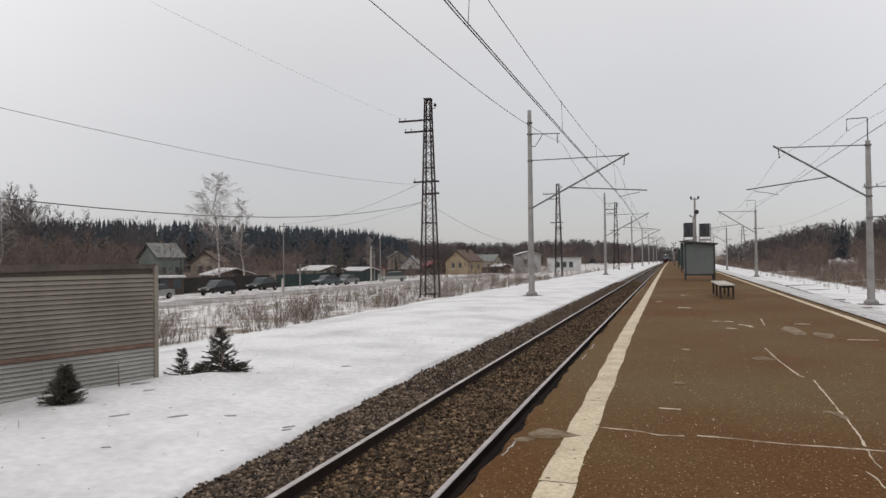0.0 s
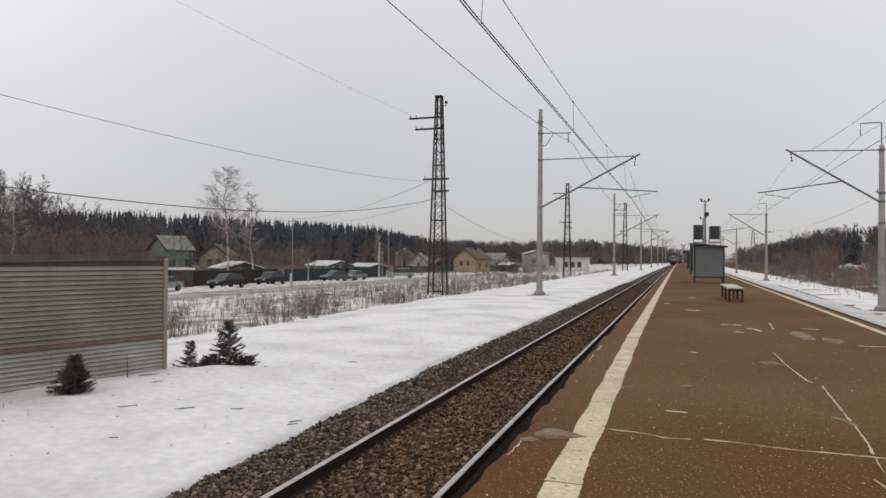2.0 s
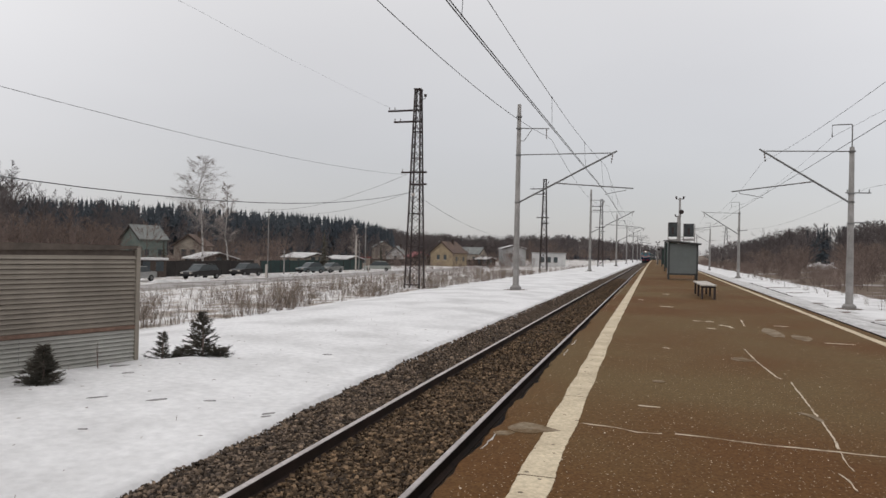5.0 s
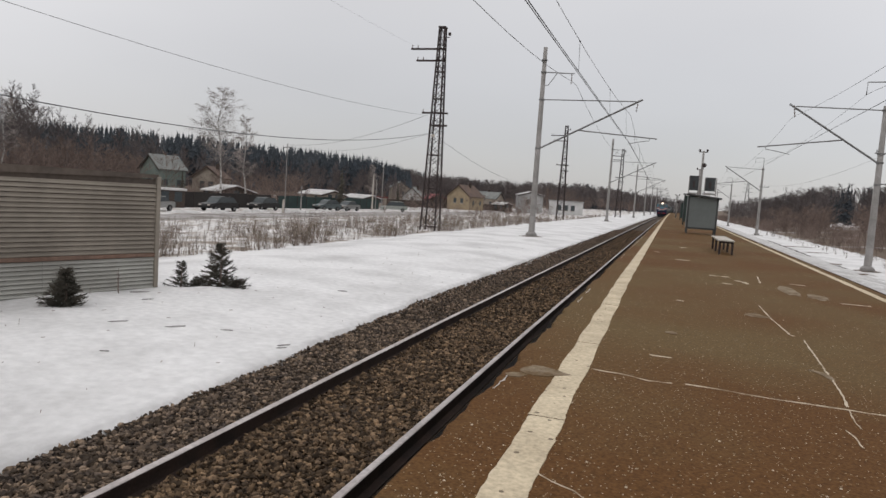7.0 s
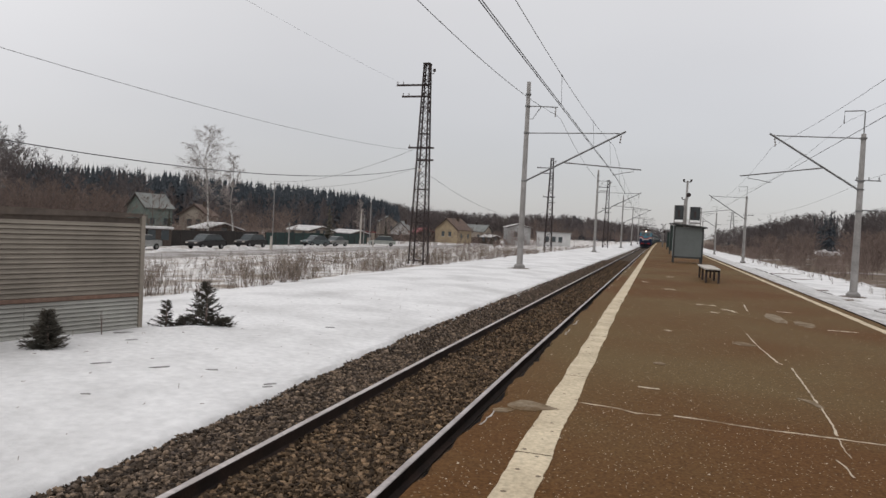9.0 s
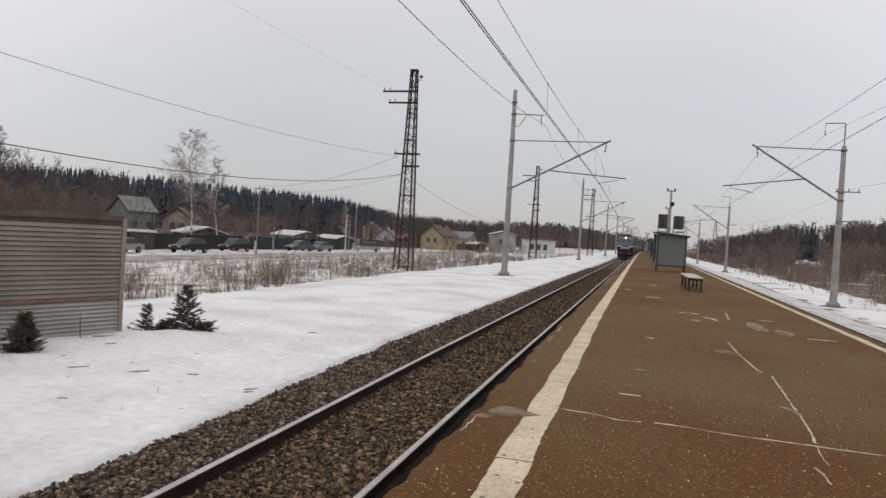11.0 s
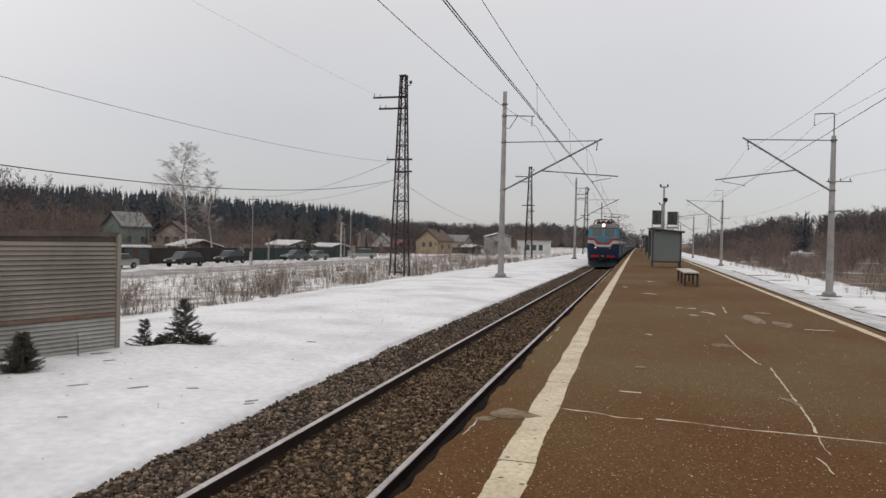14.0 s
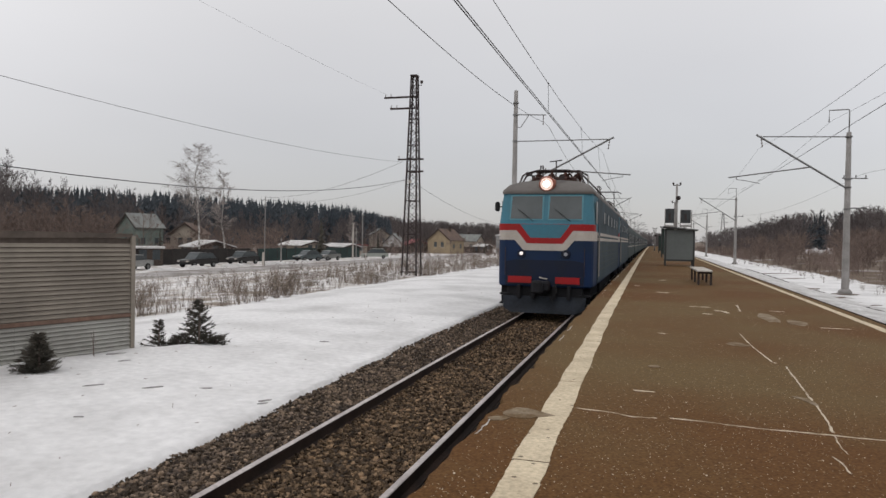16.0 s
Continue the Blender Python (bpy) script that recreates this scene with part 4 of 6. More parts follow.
    if not front:
        pantograph("pantograph", loco, 12.6, True)
    return loco


def build_coach():
    c = thing("passenger_coach", "grey-green passenger coach with a row of windows", "coach", "train")
    L = 24.5
    prof = [(-1.40, 1.05), (-1.42, 1.2), (-1.42, 3.3), (-1.36, 3.6)]
    prof += [(-x, z) for x, z in reversed(prof)]
    part("body", Shape().loft([[(x, 0.15, z) for x, z in prof], [(x, L - 0.15, z) for x, z in prof]], close=True, ends=True), M_COACH, c, "grey-green coach body")
    roof = [(1.36 * math.cos(a), 3.56 + 0.72 * math.sin(a)) for a in (math.pi * i / 10 for i in range(11))]
    part("roof", Shape().loft([[(x, 0.15, z) for x, z in roof], [(x, L - 0.15, z) for x, z in roof]], close=True, ends=True), M_ROOFGREY, c, "grey arched roof", True)
    for x in (-1.43, 1.41):
        part("stripe", Shape().box(x, x + 0.02, 0.3, L - 0.3, 1.95, 2.03), M_WHITE, c, "pale waist stripe")
        for i in range(10):
            y = 2.6 + i * 2.0
            part("window", Shape().box(x - 0.004, x + 0.024, y, y + 1.15, 2.2, 3.05, bevel=0.008), M_GLASS, c)
        for y in (0.7, L - 1.5):
            part("door", Shape().box(x - 0.002, x + 0.022, y, y + 0.8, 1.15, 3.15, bevel=0.006), M_SIDE, c)
    for y in (4.0, L - 4.0):
        part("bogie", Shape().box(-1.1, 1.1, y - 1.6, y + 1.6, 0.2, 0.95, bevel=0.06), M_UNDER, c)
    part("gangway", Shape().box(-0.6, 0.6, -0.1, 0.2, 1.1, 3.4, bevel=0.04), M_RUBBER, c, "black gangway bellows")
    return c


VEHICLES = [(build_loco(True), 0.0), (build_loco(False), 17.4)]
FIRST_COACH = build_coach()
VEHICLES.append((FIRST_COACH, 35.0))
for i in range(1, 9):
    VEHICLES.append((copy_thing(FIRST_COACH, pose(0, 0, 0)), 35.0 + 24.7 * i))

# seconds and the distance of the train's nose ahead of the camera
TRAIN = [(0.0, 364.0), (3.0, 300.0), (6.0, 236.0), (8.5, 185.0), (10.0, 153.0), (11.5, 121.0), (12.5, 98.5), (13.0, 87.3), (14.0, 65.6), (14.5, 55.4), (15.0, 44.6), (15.5, 32.6), (16.0, 20.6)]


def motions():
    """The train rolls in along the gentle curve, each vehicle on the line."""
    for ob, behind in VEHICLES:
        rows = []
        for t, d in TRAIN:
            y = d + behind
            rows.append((t, pose(left_axis(y), y, 0, 0, 0, -math.degrees(math.atan(bend_slope(y))))))
        walk(ob, rows)


# ---- plants: bare wood, weeds and spruces out of thin rigid pieces ----
def sticks(segs):
    """Three-sided tapered rods from rows of x0 y0 z0 x1 y1 z1 r0 r1."""
    segs = np.asarray(segs, dtype=float)
    p, q, r0, r1 = segs[:, 0:3], segs[:, 3:6], segs[:, 6], segs[:, 7]
    d = q - p
    d /= np.maximum(np.linalg.norm(d, axis=1, keepdims=True), 1e-6)
    ref = np.where(np.abs(d[:, 2:3]) < 0.9, np.array([[0, 0, 1.0]]), np.array([[1.0, 0, 0]]))
    u = np.cross(d, ref)
    u /= np.linalg.norm(u, axis=1, keepdims=True)
    w = np.cross(d, u)
    ring = [u * math.cos(a) + w * math.sin(a) for a in (0, 2.094, 4.189)]
    v = np.stack([p + c * r0[:, None] for c in ring] + [q + c * r1[:, None] for c in ring], 1)
    f0 = np.array([(0, 1, 4, 3), (1, 2, 5, 4), (2, 0, 3, 5)])
    f = (f0[None] + 6 * np.arange(len(segs))[:, None, None]).reshape(-1, 4)
    return v.reshape(-1, 3), f


def spikes(segs):
    """Three-sided rods that run out to a point: cheap twigs for far woods."""
    v, f = sticks(segs)
    v = v.reshape(-1, 6, 3)
    tip = v[:, 3:].mean(1, keepdims=True)
    v = np.concatenate([v[:, :3], tip], 1)
    f = (np.array([(0, 1, 3), (1, 2, 3), (2, 0, 3)])[None] + 4 * np.arange(len(v))[:, None, None]).reshape(-1, 3)
    return v.reshape(-1, 3), f


def bare_tree(seed, h, r, primaries, seconds_n, twigs, droop=0.0, spread=0.4, clear=0.25):
    """Segments of a leafless tree: a leaning trunk, limbs, branches, twigs."""
    g = random.Random(seed)
    out, trunk, p = [], [], Vector((0, 0, -0.1))
    n = 7
    for i in range(n):
        q = p + Vector((g.uniform(-0.03, 0.03) * h, g.uniform(-0.03, 0.03) * h, h / n))
        a, b = r * (1 - i / n) + 0.012, r * (1 - (i + 1) / n) + 0.012
        out.append((*p, *q, a, b))
        trunk.append((p, q, a))
        p = q
    for i in range(primaries):
        u = clear + (0.97 - clear) * (i + g.random()) / primaries
        k = min(n - 1, int(u * n))
        base = trunk[k][0].lerp(trunk[k][1], u * n - k)
        az = g.uniform(0, 6.283)
        ln = h * spread * (1.05 - 0.75 * u) * g.uniform(0.6, 1.2)
        d = Vector((math.cos(az), math.sin(az), g.uniform(0.5, 1.2))).normalized()
        mid = base + d * ln * 0.5
        tip = mid + (d + Vector((g.uniform(-0.3, 0.3), g.uniform(-0.3, 0.3), 0.35 - droop))).normalized() * ln * 0.5
        rb = max(0.012, trunk[k][2] * 0.42)
        out += [(*base, *mid, rb, rb * 0.7), (*mid, *tip, rb * 0.7, 0.008)]
        for j in range(seconds_n):
            w = g.uniform(0.25, 1.0)
            b2 = base.lerp(mid, w * 2) if w < 0.5 else mid.lerp(tip, w * 2 - 1)
            d2 = (d + Vector((g.uniform(-0.9, 0.9), g.uniform(-0.9, 0.9), g.uniform(-0.3, 0.8) - droop))).normalized()
            e2 = b2 + d2 * ln * g.uniform(0.25, 0.5)
            out.append((*b2, *e2, max(0.008, rb * 0.45), 0.006))
            for _ in range(twigs):
                b3 = b2.lerp(e2, g.uniform(0.2, 1.0))
                d3 = (d2 + Vector((g.uniform(-0.8, 0.8), g.uniform(-0.8, 0.8), g.uniform(-0.5, 0.7) - 1.6 * droop))).normalized()
                e3 = b3 + d3 * ln * g.uniform(0.12, 0.30)
                out.append((*b3, *e3, 0.008, 0.005))
    return np.array(out)


def bush_segs(seed, h, stems, twigs, spread=0.5):
    g = random.Random(seed)
    out = []
    for _ in range(stems):
        a, ln = g.uniform(0, 6.283), h * g.uniform(0.55, 1.1)
        lean = g.uniform(0.05, spread)
        b = Vector((g.uniform(-0.25, 0.25) * h * spread * 2, g.uniform(-0.25, 0.25) * h * spread * 2, -0.05))
        d = Vector((math.cos(a) * lean, math.sin(a) * lean, 1)).normalized()
        m, t = b + d * ln * 0.5, b + d * ln + Vector((g.uniform(-0.1, 0.1), g.uniform(-0.1, 0.1), 0)) * h
        out += [(*b, *m, 0.010 * h ** 0.5, 0.007 * h ** 0.5), (*m, *t, 0.007 * h ** 0.5, 0.003)]
        for _ in range(twigs):
            s = (b.lerp(m, g.uniform(0.5, 1)) if g.random() < 0.35 else m.lerp(t, g.random()))
            e = s + Vector((g.uniform(-0.5, 0.5), g.uniform(-0.5, 0.5), g.uniform(0.1, 0.7))) * ln * 0.33
            out.append((*s, *e, 0.004 * h ** 0.5, 0.0025))
    return np.array(out)


def scatter(templates, spots, seed, thick=1.0):
    """Copies of stick templates at (x, y, z, scale), turned at random, as one set of segments."""
    g = random.Random(seed)
    out = []
    for x, y, z, s in spots:
        t = g.choice(templates)
        a = g.uniform(0, 6.283)
        c, k = math.cos(a) * s, math.sin(a) * s
        o = np.empty_like(t)
        for i in (0, 3):
            o[:, i] = t[:, i] * c - t[:, i + 1] * k + x
            o[:, i + 1] = t[:, i] * k + t[:, i + 1] * c + y
            o[:, i + 2] = t[:, i + 2] * s + z
        o[:, 6:] = t[:, 6:] * s * thick
        out.append(o)
    return np.concatenate(out)


def stick_object(name, segs, material, label, category, kind="stuff", far=False):
    ob = new(name, raw_mesh(name, *(spikes if far else sticks)(segs), material))
    return tagged(ob, label, category, kind=kind)


def spruce_fronds(seed, h, levels, per, reach=0.20):
    """Far spruce: a spire of folded, drooping fronds; triangles only."""
    g = random.Random(seed)
    v, f = [], []

    def tri(*pts):
        k = len(v)
        v.extend(pts)
        f.append((k, k + 1, k + 2))
    for i in range(levels * per):
        u = (i / (levels * per)) ** 0.85
        z = h * (0.08 + 0.88 * u)
        rr = (h * reach * (1 - u) ** 0.8 + 0.012 * h) * g.uniform(0.6, 1.25)
        a = g.uniform(0, 6.283)
        w = rr * g.uniform(0.22, 0.4)
        ca, sa = math.cos(a), math.sin(a)
        drop = rr * g.uniform(0.15, 0.7)
        c, t = (0, 0, z + 0.03 * h), (ca * rr, sa * rr, z - drop)
        l = (-sa * w + ca * rr * 0.5, ca * w + sa * rr * 0.5, z - drop * 0.7 - 0.012 * h)
        m = (sa * w + ca * rr * 0.5, -ca * w + sa * rr * 0.5, z - drop * 0.7 - 0.012 * h)
        tri(c, l, t)
        tri(c, t, m)
    for j in range(5):
        a, e = 6.283 * j / 5, 6.283 * (j + 1) / 5
        r = h * reach * 0.45
        tri((math.cos(a) * r, math.sin(a) * r, h * 0.04), (math.cos(e) * r, math.sin(e) * r, h * 0.04), (0, 0, h * 0.95))
    k = len(v)
    v.extend([(-0.01 * h, 0, 0.85 * h), (0.01 * h, 0, 0.85 * h), (0, 0, h * 1.03)])
    f.append((k, k + 1, k + 2))
    return np.array(v), np.array(f)


def spruce_wood(name, spots, material, label, seed):
    g = random.Random(seed)
    temps = [spruce_fronds(s, 1.0, 13, 5, 0.13 + 0.02 * s) for s in range(5)]
    vs, fs, k = [], [], 0
    for x, y, z, h in spots:
        v, f = temps[g.randrange(5)]
        a, fat = g.uniform(0, 6.28), g.uniform(0.85, 1.3)
        c, s = math.cos(a), math.sin(a)
        vs.append(np.stack([(v[:, 0] * c - v[:, 1] * s) * h * fat + x, (v[:, 0] * s + v[:, 1] * c) * h * fat + y, v[:, 2] * h + z], 1))
        fs.append(f + k)
        k += len(v)
    ob = new(name, raw_mesh(name, np.concatenate(vs), np.concatenate(fs), material))
    return tagged(ob, label, "forest", kind="stuff")


# distance haze is mixed into this colour: spruce green shifted to pale blue-grey
M_SPRUCE_HAZED = mat("spruce_foliage_hazed", (0.066, 0.074, 0.082), (0.042, 0.050, 0.060), 0.95, big=0.05, fine=0.8, bump=0.0, vary=0.3, coords="Object")
M_SPRUCE = mat("spruce_needles", (0.085, 0.074, 0.060), (0.046, 0.044, 0.036), 0.9, big=2.0, fine=20.0, bump=0.0, vary=0.3)
M_BARK_BROWN = mat("brown_bare_twigs", (0.225, 0.172, 0.150), (0.140, 0.106, 0.092), 0.95, big=0.2, fine=2.0, bump=0.0, vary=0.3)
M_BARK_GREY = mat("grey_bare_twigs", (0.30, 0.265, 0.25), (0.20, 0.175, 0.16), 0.95, big=0.2, fine=2.0, bump=0.0, vary=0.25)
# bare twigs of far woods, with the air's haze tinted into the colour
M_BARK_HAZED = mat("haze_tinted_bare_twigs", (0.150, 0.128, 0.124), (0.095, 0.082, 0.082), 0.95, big=0.06, fine=1.0, bump=0.0, vary=0.3)
M_BIRCH = mat("birch_bark", (0.42, 0.40, 0.38), (0.12, 0.11, 0.10), 0.9, big=3.0, fine=12.0, bump=0.1, grain=0.05, spread=(0.5, 0.62))
M_WEED = mat("dry_weeds", (0.22, 0.18, 0.15), (0.12, 0.094, 0.078), 0.95, big=0.5, fine=8.0, bump=0.0, pieces=(0.5, 1.7, 1.2))


def polar(az, dist):
    """A spot by its bearing from the platform spot (degrees, east positive) and distance."""
    a = radians(az)
    return dist * math.sin(a), dist * math.cos(a)


def skyline(az):
    """Degrees by which the woods east of the line rise above eye level, by bearing."""
    return float(np.interp(az, [4, 7.1, 8.6, 10.1, 12.2, 15, 20, 26], [0.92, 1.5, 1.95, 2.35, 2.7, 2.95, 3.2, 3.5]))


def skyline_west(az):
    """The same for the forest west of the line."""
    return float(np.interp(az, [-75, -38.7, -33.6, -27.1, -23.8, -21.5, -17.8, -14.6, -6.5, -3.5, 0, 4], [3.2, 3.35, 3.07, 2.85, 2.6, 2.0, 1.65, 1.5, 1.72, 1.45, 1.0, 0.85]))


def blades(segs, seed):
    """One slim tapered sliver for each segment: the finest twigs of far crowns."""
    segs = np.asarray(segs, dtype=float)
    p, q = segs[:, 0:3], segs[:, 3:6]
    d = q - p
    u = np.cross(d, np.random.default_rng(seed).normal(size=d.shape))
    u *= segs[:, 6:7] / np.maximum(np.linalg.norm(u, axis=1, keepdims=True), 1e-6)
    v = np.stack([p - u, p + u, q], 1).reshape(-1, 3)
    return v, np.arange(len(v)).reshape(-1, 3)


def far_tree(seed, h, primaries, seconds_n, twigs, spread, clear, rise=0.7):
    """A leafless tree seen from afar: limbs, and a haze of fine upright twigs."""
    g = random.Random(seed)
    limbs, fine = [], []
    lean = Vector((g.uniform(-0.06, 0.06), g.uniform(-0.06, 0.06), 0.9)) * h
    limbs.append((0, 0, -0.2, *lean, 0.009 * h, 0.01))
    for i in range(primaries):
        u = clear + (0.96 - clear) * (i + g.random()) / primaries
        base = lean * u
        a = g.uniform(0, 6.283)
        ln = h * spread * (1.15 - 0.75 * abs(u - 0.45) - 0.62 * u) * g.uniform(0.65, 1.2)
        d = Vector((math.cos(a), math.sin(a), rise * g.uniform(0.6, 1.6))).normalized()
        tip = base + d * ln + Vector((0, 0, 0.12 * ln))
        limbs.append((*base, *tip, 0.0030 * h * (1.1 - u), 0.004))
        for _ in range(seconds_n):
            b2 = base.lerp(tip, g.uniform(0.2, 1.0))
            d2 = (d + Vector((g.uniform(-0.9, 0.9), g.uniform(-0.9, 0.9), g.uniform(-0.2, 0.9)))).normalized()
            e2 = b2 + d2 * ln * g.uniform(0.22, 0.5)
            fine.append((*b2, *e2, 0.009, 0.0))
            for _ in range(twigs):
                b3 = b2.lerp(e2, g.uniform(0.1, 1.0))
                d3 = (d2 + Vector((g.uniform(-0.8, 0.8), g.uniform(-0.8, 0.8), g.uniform(-0.2, 0.8)))).normalized()
                fine.append((*b3, *(b3 + d3 * ln * g.uniform(0.12, 0.34)), 0.0075, 0.0))
    return np.array(limbs), np.array(fine)


def far_wood(temps, spots, seed, limb, twig, material, label):
    """A stand of far trees at (x, y, z, scale) as one tangle."""
    k = len(temps)
    split = [[] for _ in range(k)]
    for i, sp in enumerate(spots):
        split[(i * 7 + seed) % k].append(sp)
    vs, fs, n = [], [], 0
    for t, some in zip(temps, split):
        if not some:
            continue
        for v, f in (spikes(scatter([t[0]], some, seed, limb)), blades(scatter([t[1]], some, seed, twig), seed)):
            vs.append(v)
            fs.append(f + n)
            n += len(v)
    ob = new("bare_wood", raw_mesh("bare_wood", np.concatenate(vs), np.concatenate(fs), material))
    return tagged(ob, label, "woodland", kind="stuff")


def build_woods():
    g = random.Random(21)
    round_crowns = [far_tree(s, 8.0, 18, 6, 11, 0.46, 0.10) for s in range(6)]
    tall_crowns = [far_tree(s, 8.0, 24, 6, 10, 0.24, 0.28, 1.1) for s in range(20, 25)]

    def by_sky(az, dist, el, ground=-1.5):
        x, y = polar(az, dist)
        return x, y, ground, 2.3 + dist * math.tan(radians(el)) - ground

    # spruce forest, closed and dark, thinning into mixed wood to the north
    spots, mixed = [], []
    for _ in range(1900):
        az = g.uniform(-75, -21)
        spots.append(by_sky(az, g.uniform(290, 410), skyline_west(az) * g.choice((g.uniform(0.62, 0.9), g.uniform(0.86, 1.0), g.uniform(0.9, 1.07)))))
    for _ in range(420):
        az = g.uniform(-23, 3)
        spots.append(by_sky(az, g.uniform(520, 700), skyline_west(az) * g.uniform(0.55, 0.99)))
    spruce_wood("spruce_forest", spots, M_SPRUCE_HAZED, "dark distant spruce forest along the skyline", 4)
    for _ in range(300):
        az = g.uniform(-22, 3.5)
        x, y, z, h = by_sky(az, g.uniform(430, 600), skyline_west(az) * g.uniform(0.75, 1.1))
        mixed.append((x, y, z, h / 8))
    far_wood(round_crowns, mixed, 5, 2.0, 4.2, M_BARK_HAZED, "hazy grey-brown mixed wood on the far skyline")
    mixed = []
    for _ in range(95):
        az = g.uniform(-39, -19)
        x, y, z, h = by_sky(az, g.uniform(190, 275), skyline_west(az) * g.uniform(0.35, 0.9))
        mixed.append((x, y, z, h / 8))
    far_wood(tall_crowns, mixed, 6, 1.6, 2.0, M_BARK_HAZED, "grey leafless trees before the spruces")
    # slope east of the line
    spots = []
    for _ in range(300):
        az = g.uniform(6.5, 27)
        dist = g.uniform(270, 380)
        x, y = polar(az, dist)
        z = place_z(x, y) - 0.3
        spots.append((*by_sky(az, dist, skyline(az) * g.uniform(0.55, 0.95), z)[:3], max(3.0, 2.3 + dist * math.tan(radians(skyline(az) * g.uniform(0.55, 0.95))) - z)))
    for az, dist, el in ((10.1, 232, 2.5), (10.3, 236, 2.35), (9.9, 240, 2.2), (12.4, 240, 2.9), (12.6, 246, 2.7), (5.6, 330, 0.85), (9.4, 250, 1.9), (15.5, 250, 2.8)):
        x, y = polar(az, dist)
        spots.append((x, y, place_z(x, y) - 0.3, 2.3 + dist * math.tan(radians(el)) - place_z(x, y)))
    spruce_wood("spruce_group", spots, M_SPRUCE_HAZED, "dark spruces among bare woods on the slope", 5)
    left, tops, upper, lower, rail = [], [], [], [], []
    for _ in range(200):
        az = g.uniform(-66, -40)
        x, y = polar(az, g.uniform(108, 175))
        left.append((x, y, -1.3, g.uniform(5.5, 9.8) * (1.0 if az < -45 else 0.88) / 8))
    for _ in range(60):
        x, y = polar(g.uniform(-38.5, -29.5), g.uniform(112, 160))
        left.append((x, y, -1.3, g.uniform(3.0, 6.5) / 8))
    for _ in range(75):
        az = g.uniform(-28, -9)
        x, y = polar(az, g.uniform(135, 230))
        if x < -20:
            left.append((x, y, -1.4, g.uniform(2.2, 5.2) / 8))
    for _ in range(85):
        az = g.uniform(-64, -41)
        el = float(np.interp(az, [-60, -50, -48.4, -44, -41], [6.2, 6.2, 4.9, 4.5, 3.6]))
        x, y, z, h = by_sky(az, g.uniform(180, 240), el * g.uniform(0.78, 1.12), -1.3)
        tops.append((x, y, z, h / 8))
    for az in (-54.5, -53.0, -51.8, -51.0, -50.6, -50.0, -49.4):
        x, y, z, h = by_sky(az, g.uniform(150, 175), 6.9 * g.uniform(0.9, 1.05), -1.3)
        tops.append((x, y, z, h / 8))
    while len(upper) < 330:
        az = g.uniform(4.5, 27)
        dist = g.uniform(170, 330)
        x, y = polar(az, dist)
        if x - track_r(y) < 10.5 or (11.3 < az < 13.2 and dist < 285):
            continue
        z = place_z(x, y) - 0.2
        upper.append((x, y, z, max(2.0, 2.3 + dist * math.tan(radians(skyline(az) * g.uniform(0.65, 1.13))) - z) / 8))
    while len(lower) < 240:
        az = g.uniform(5.0, 27)
        dist = g.uniform(70, 190)
        x, y = polar(az, dist)
        if x - track_r(y) < 10.5:
            continue
        z = place_z(x, y) - 0.2
        el = -0.35 if 11.4 < az < 13.1 else skyline(az) * g.uniform(0.2, 0.58)
        lower.append((x, y, z, max(1.2, 2.3 + dist * math.tan(radians(el)) - z) / 8))
    for _ in range(60):
        y = g.uniform(200, 620)
        rail.append((-15 - 40 * g.random() + bend(y), y, -0.6, g.uniform(4, 8.5) / 8))
    for _ in range(25):
        y = g.uniform(330, 700)
        rail.append((track_r(y) + 10 + 60 * g.random(), y, 0.2, g.uniform(4, 8) / 8))
    far_wood(round_crowns, left, 1, 1.3, 1.7, M_BARK_BROWN, "leafless reddish-brown trees and scrub behind the road")
    far_wood(tall_crowns, tops, 2, 1.0, 1.15, M_BARK_HAZED, "pale leafless tree tops against the sky")
    far_wood(round_crowns, upper, 3, 1.6, 2.1, M_BARK_HAZED, "dense leafless wood on the slope")
    far_wood(round_crowns, lower, 4, 1.3, 1.9, M_BARK_BROWN, "dense leafless brown thicket below the slope")
    far_wood(round_crowns, rail, 8, 1.6, 2.6, M_BARK_BROWN, "leafless trees along the far railway")
    # low scrub that closes the feet of the thickets
    low = [bush_segs(s, 1.0, 14, 9, 0.6) for s in range(5)]
    spots = []
    while len(spots) < 420:
        y = g.uniform(36, 330)
        x = track_r(y) + 9.5 + 22 * g.random() ** 1.6
        spots.append((x, y, place_z(x, y), g.uniform(1.2, 2.6)))
    stick_object("scrub", scatter(low, spots, 6, 1.3), M_BARK_BROWN, "brown leafless scrub at the edge of the thicket", "scrub", far=True)
    spots = []
    for _ in range(260):
        az = g.uniform(-66, -30)
        x, y = polar(az, g.uniform(88, 125))
        if x < -54:
            spots.append((x, y, -1.3, g.uniform(1.5, 3.2)))
    for _ in range(200):
        az = g.uniform(-34, -9)
        x, y = polar(az, g.uniform(122, 200))
        if x < -22:
            spots.append((x, y, -1.4, g.uniform(0.9, 2.2)))
    stick_object("scrub", scatter(low, spots, 7, 1.3), M_BARK_BROWN, "brown leafless scrub behind garden fences", "scrub", far=True)


build_woods()


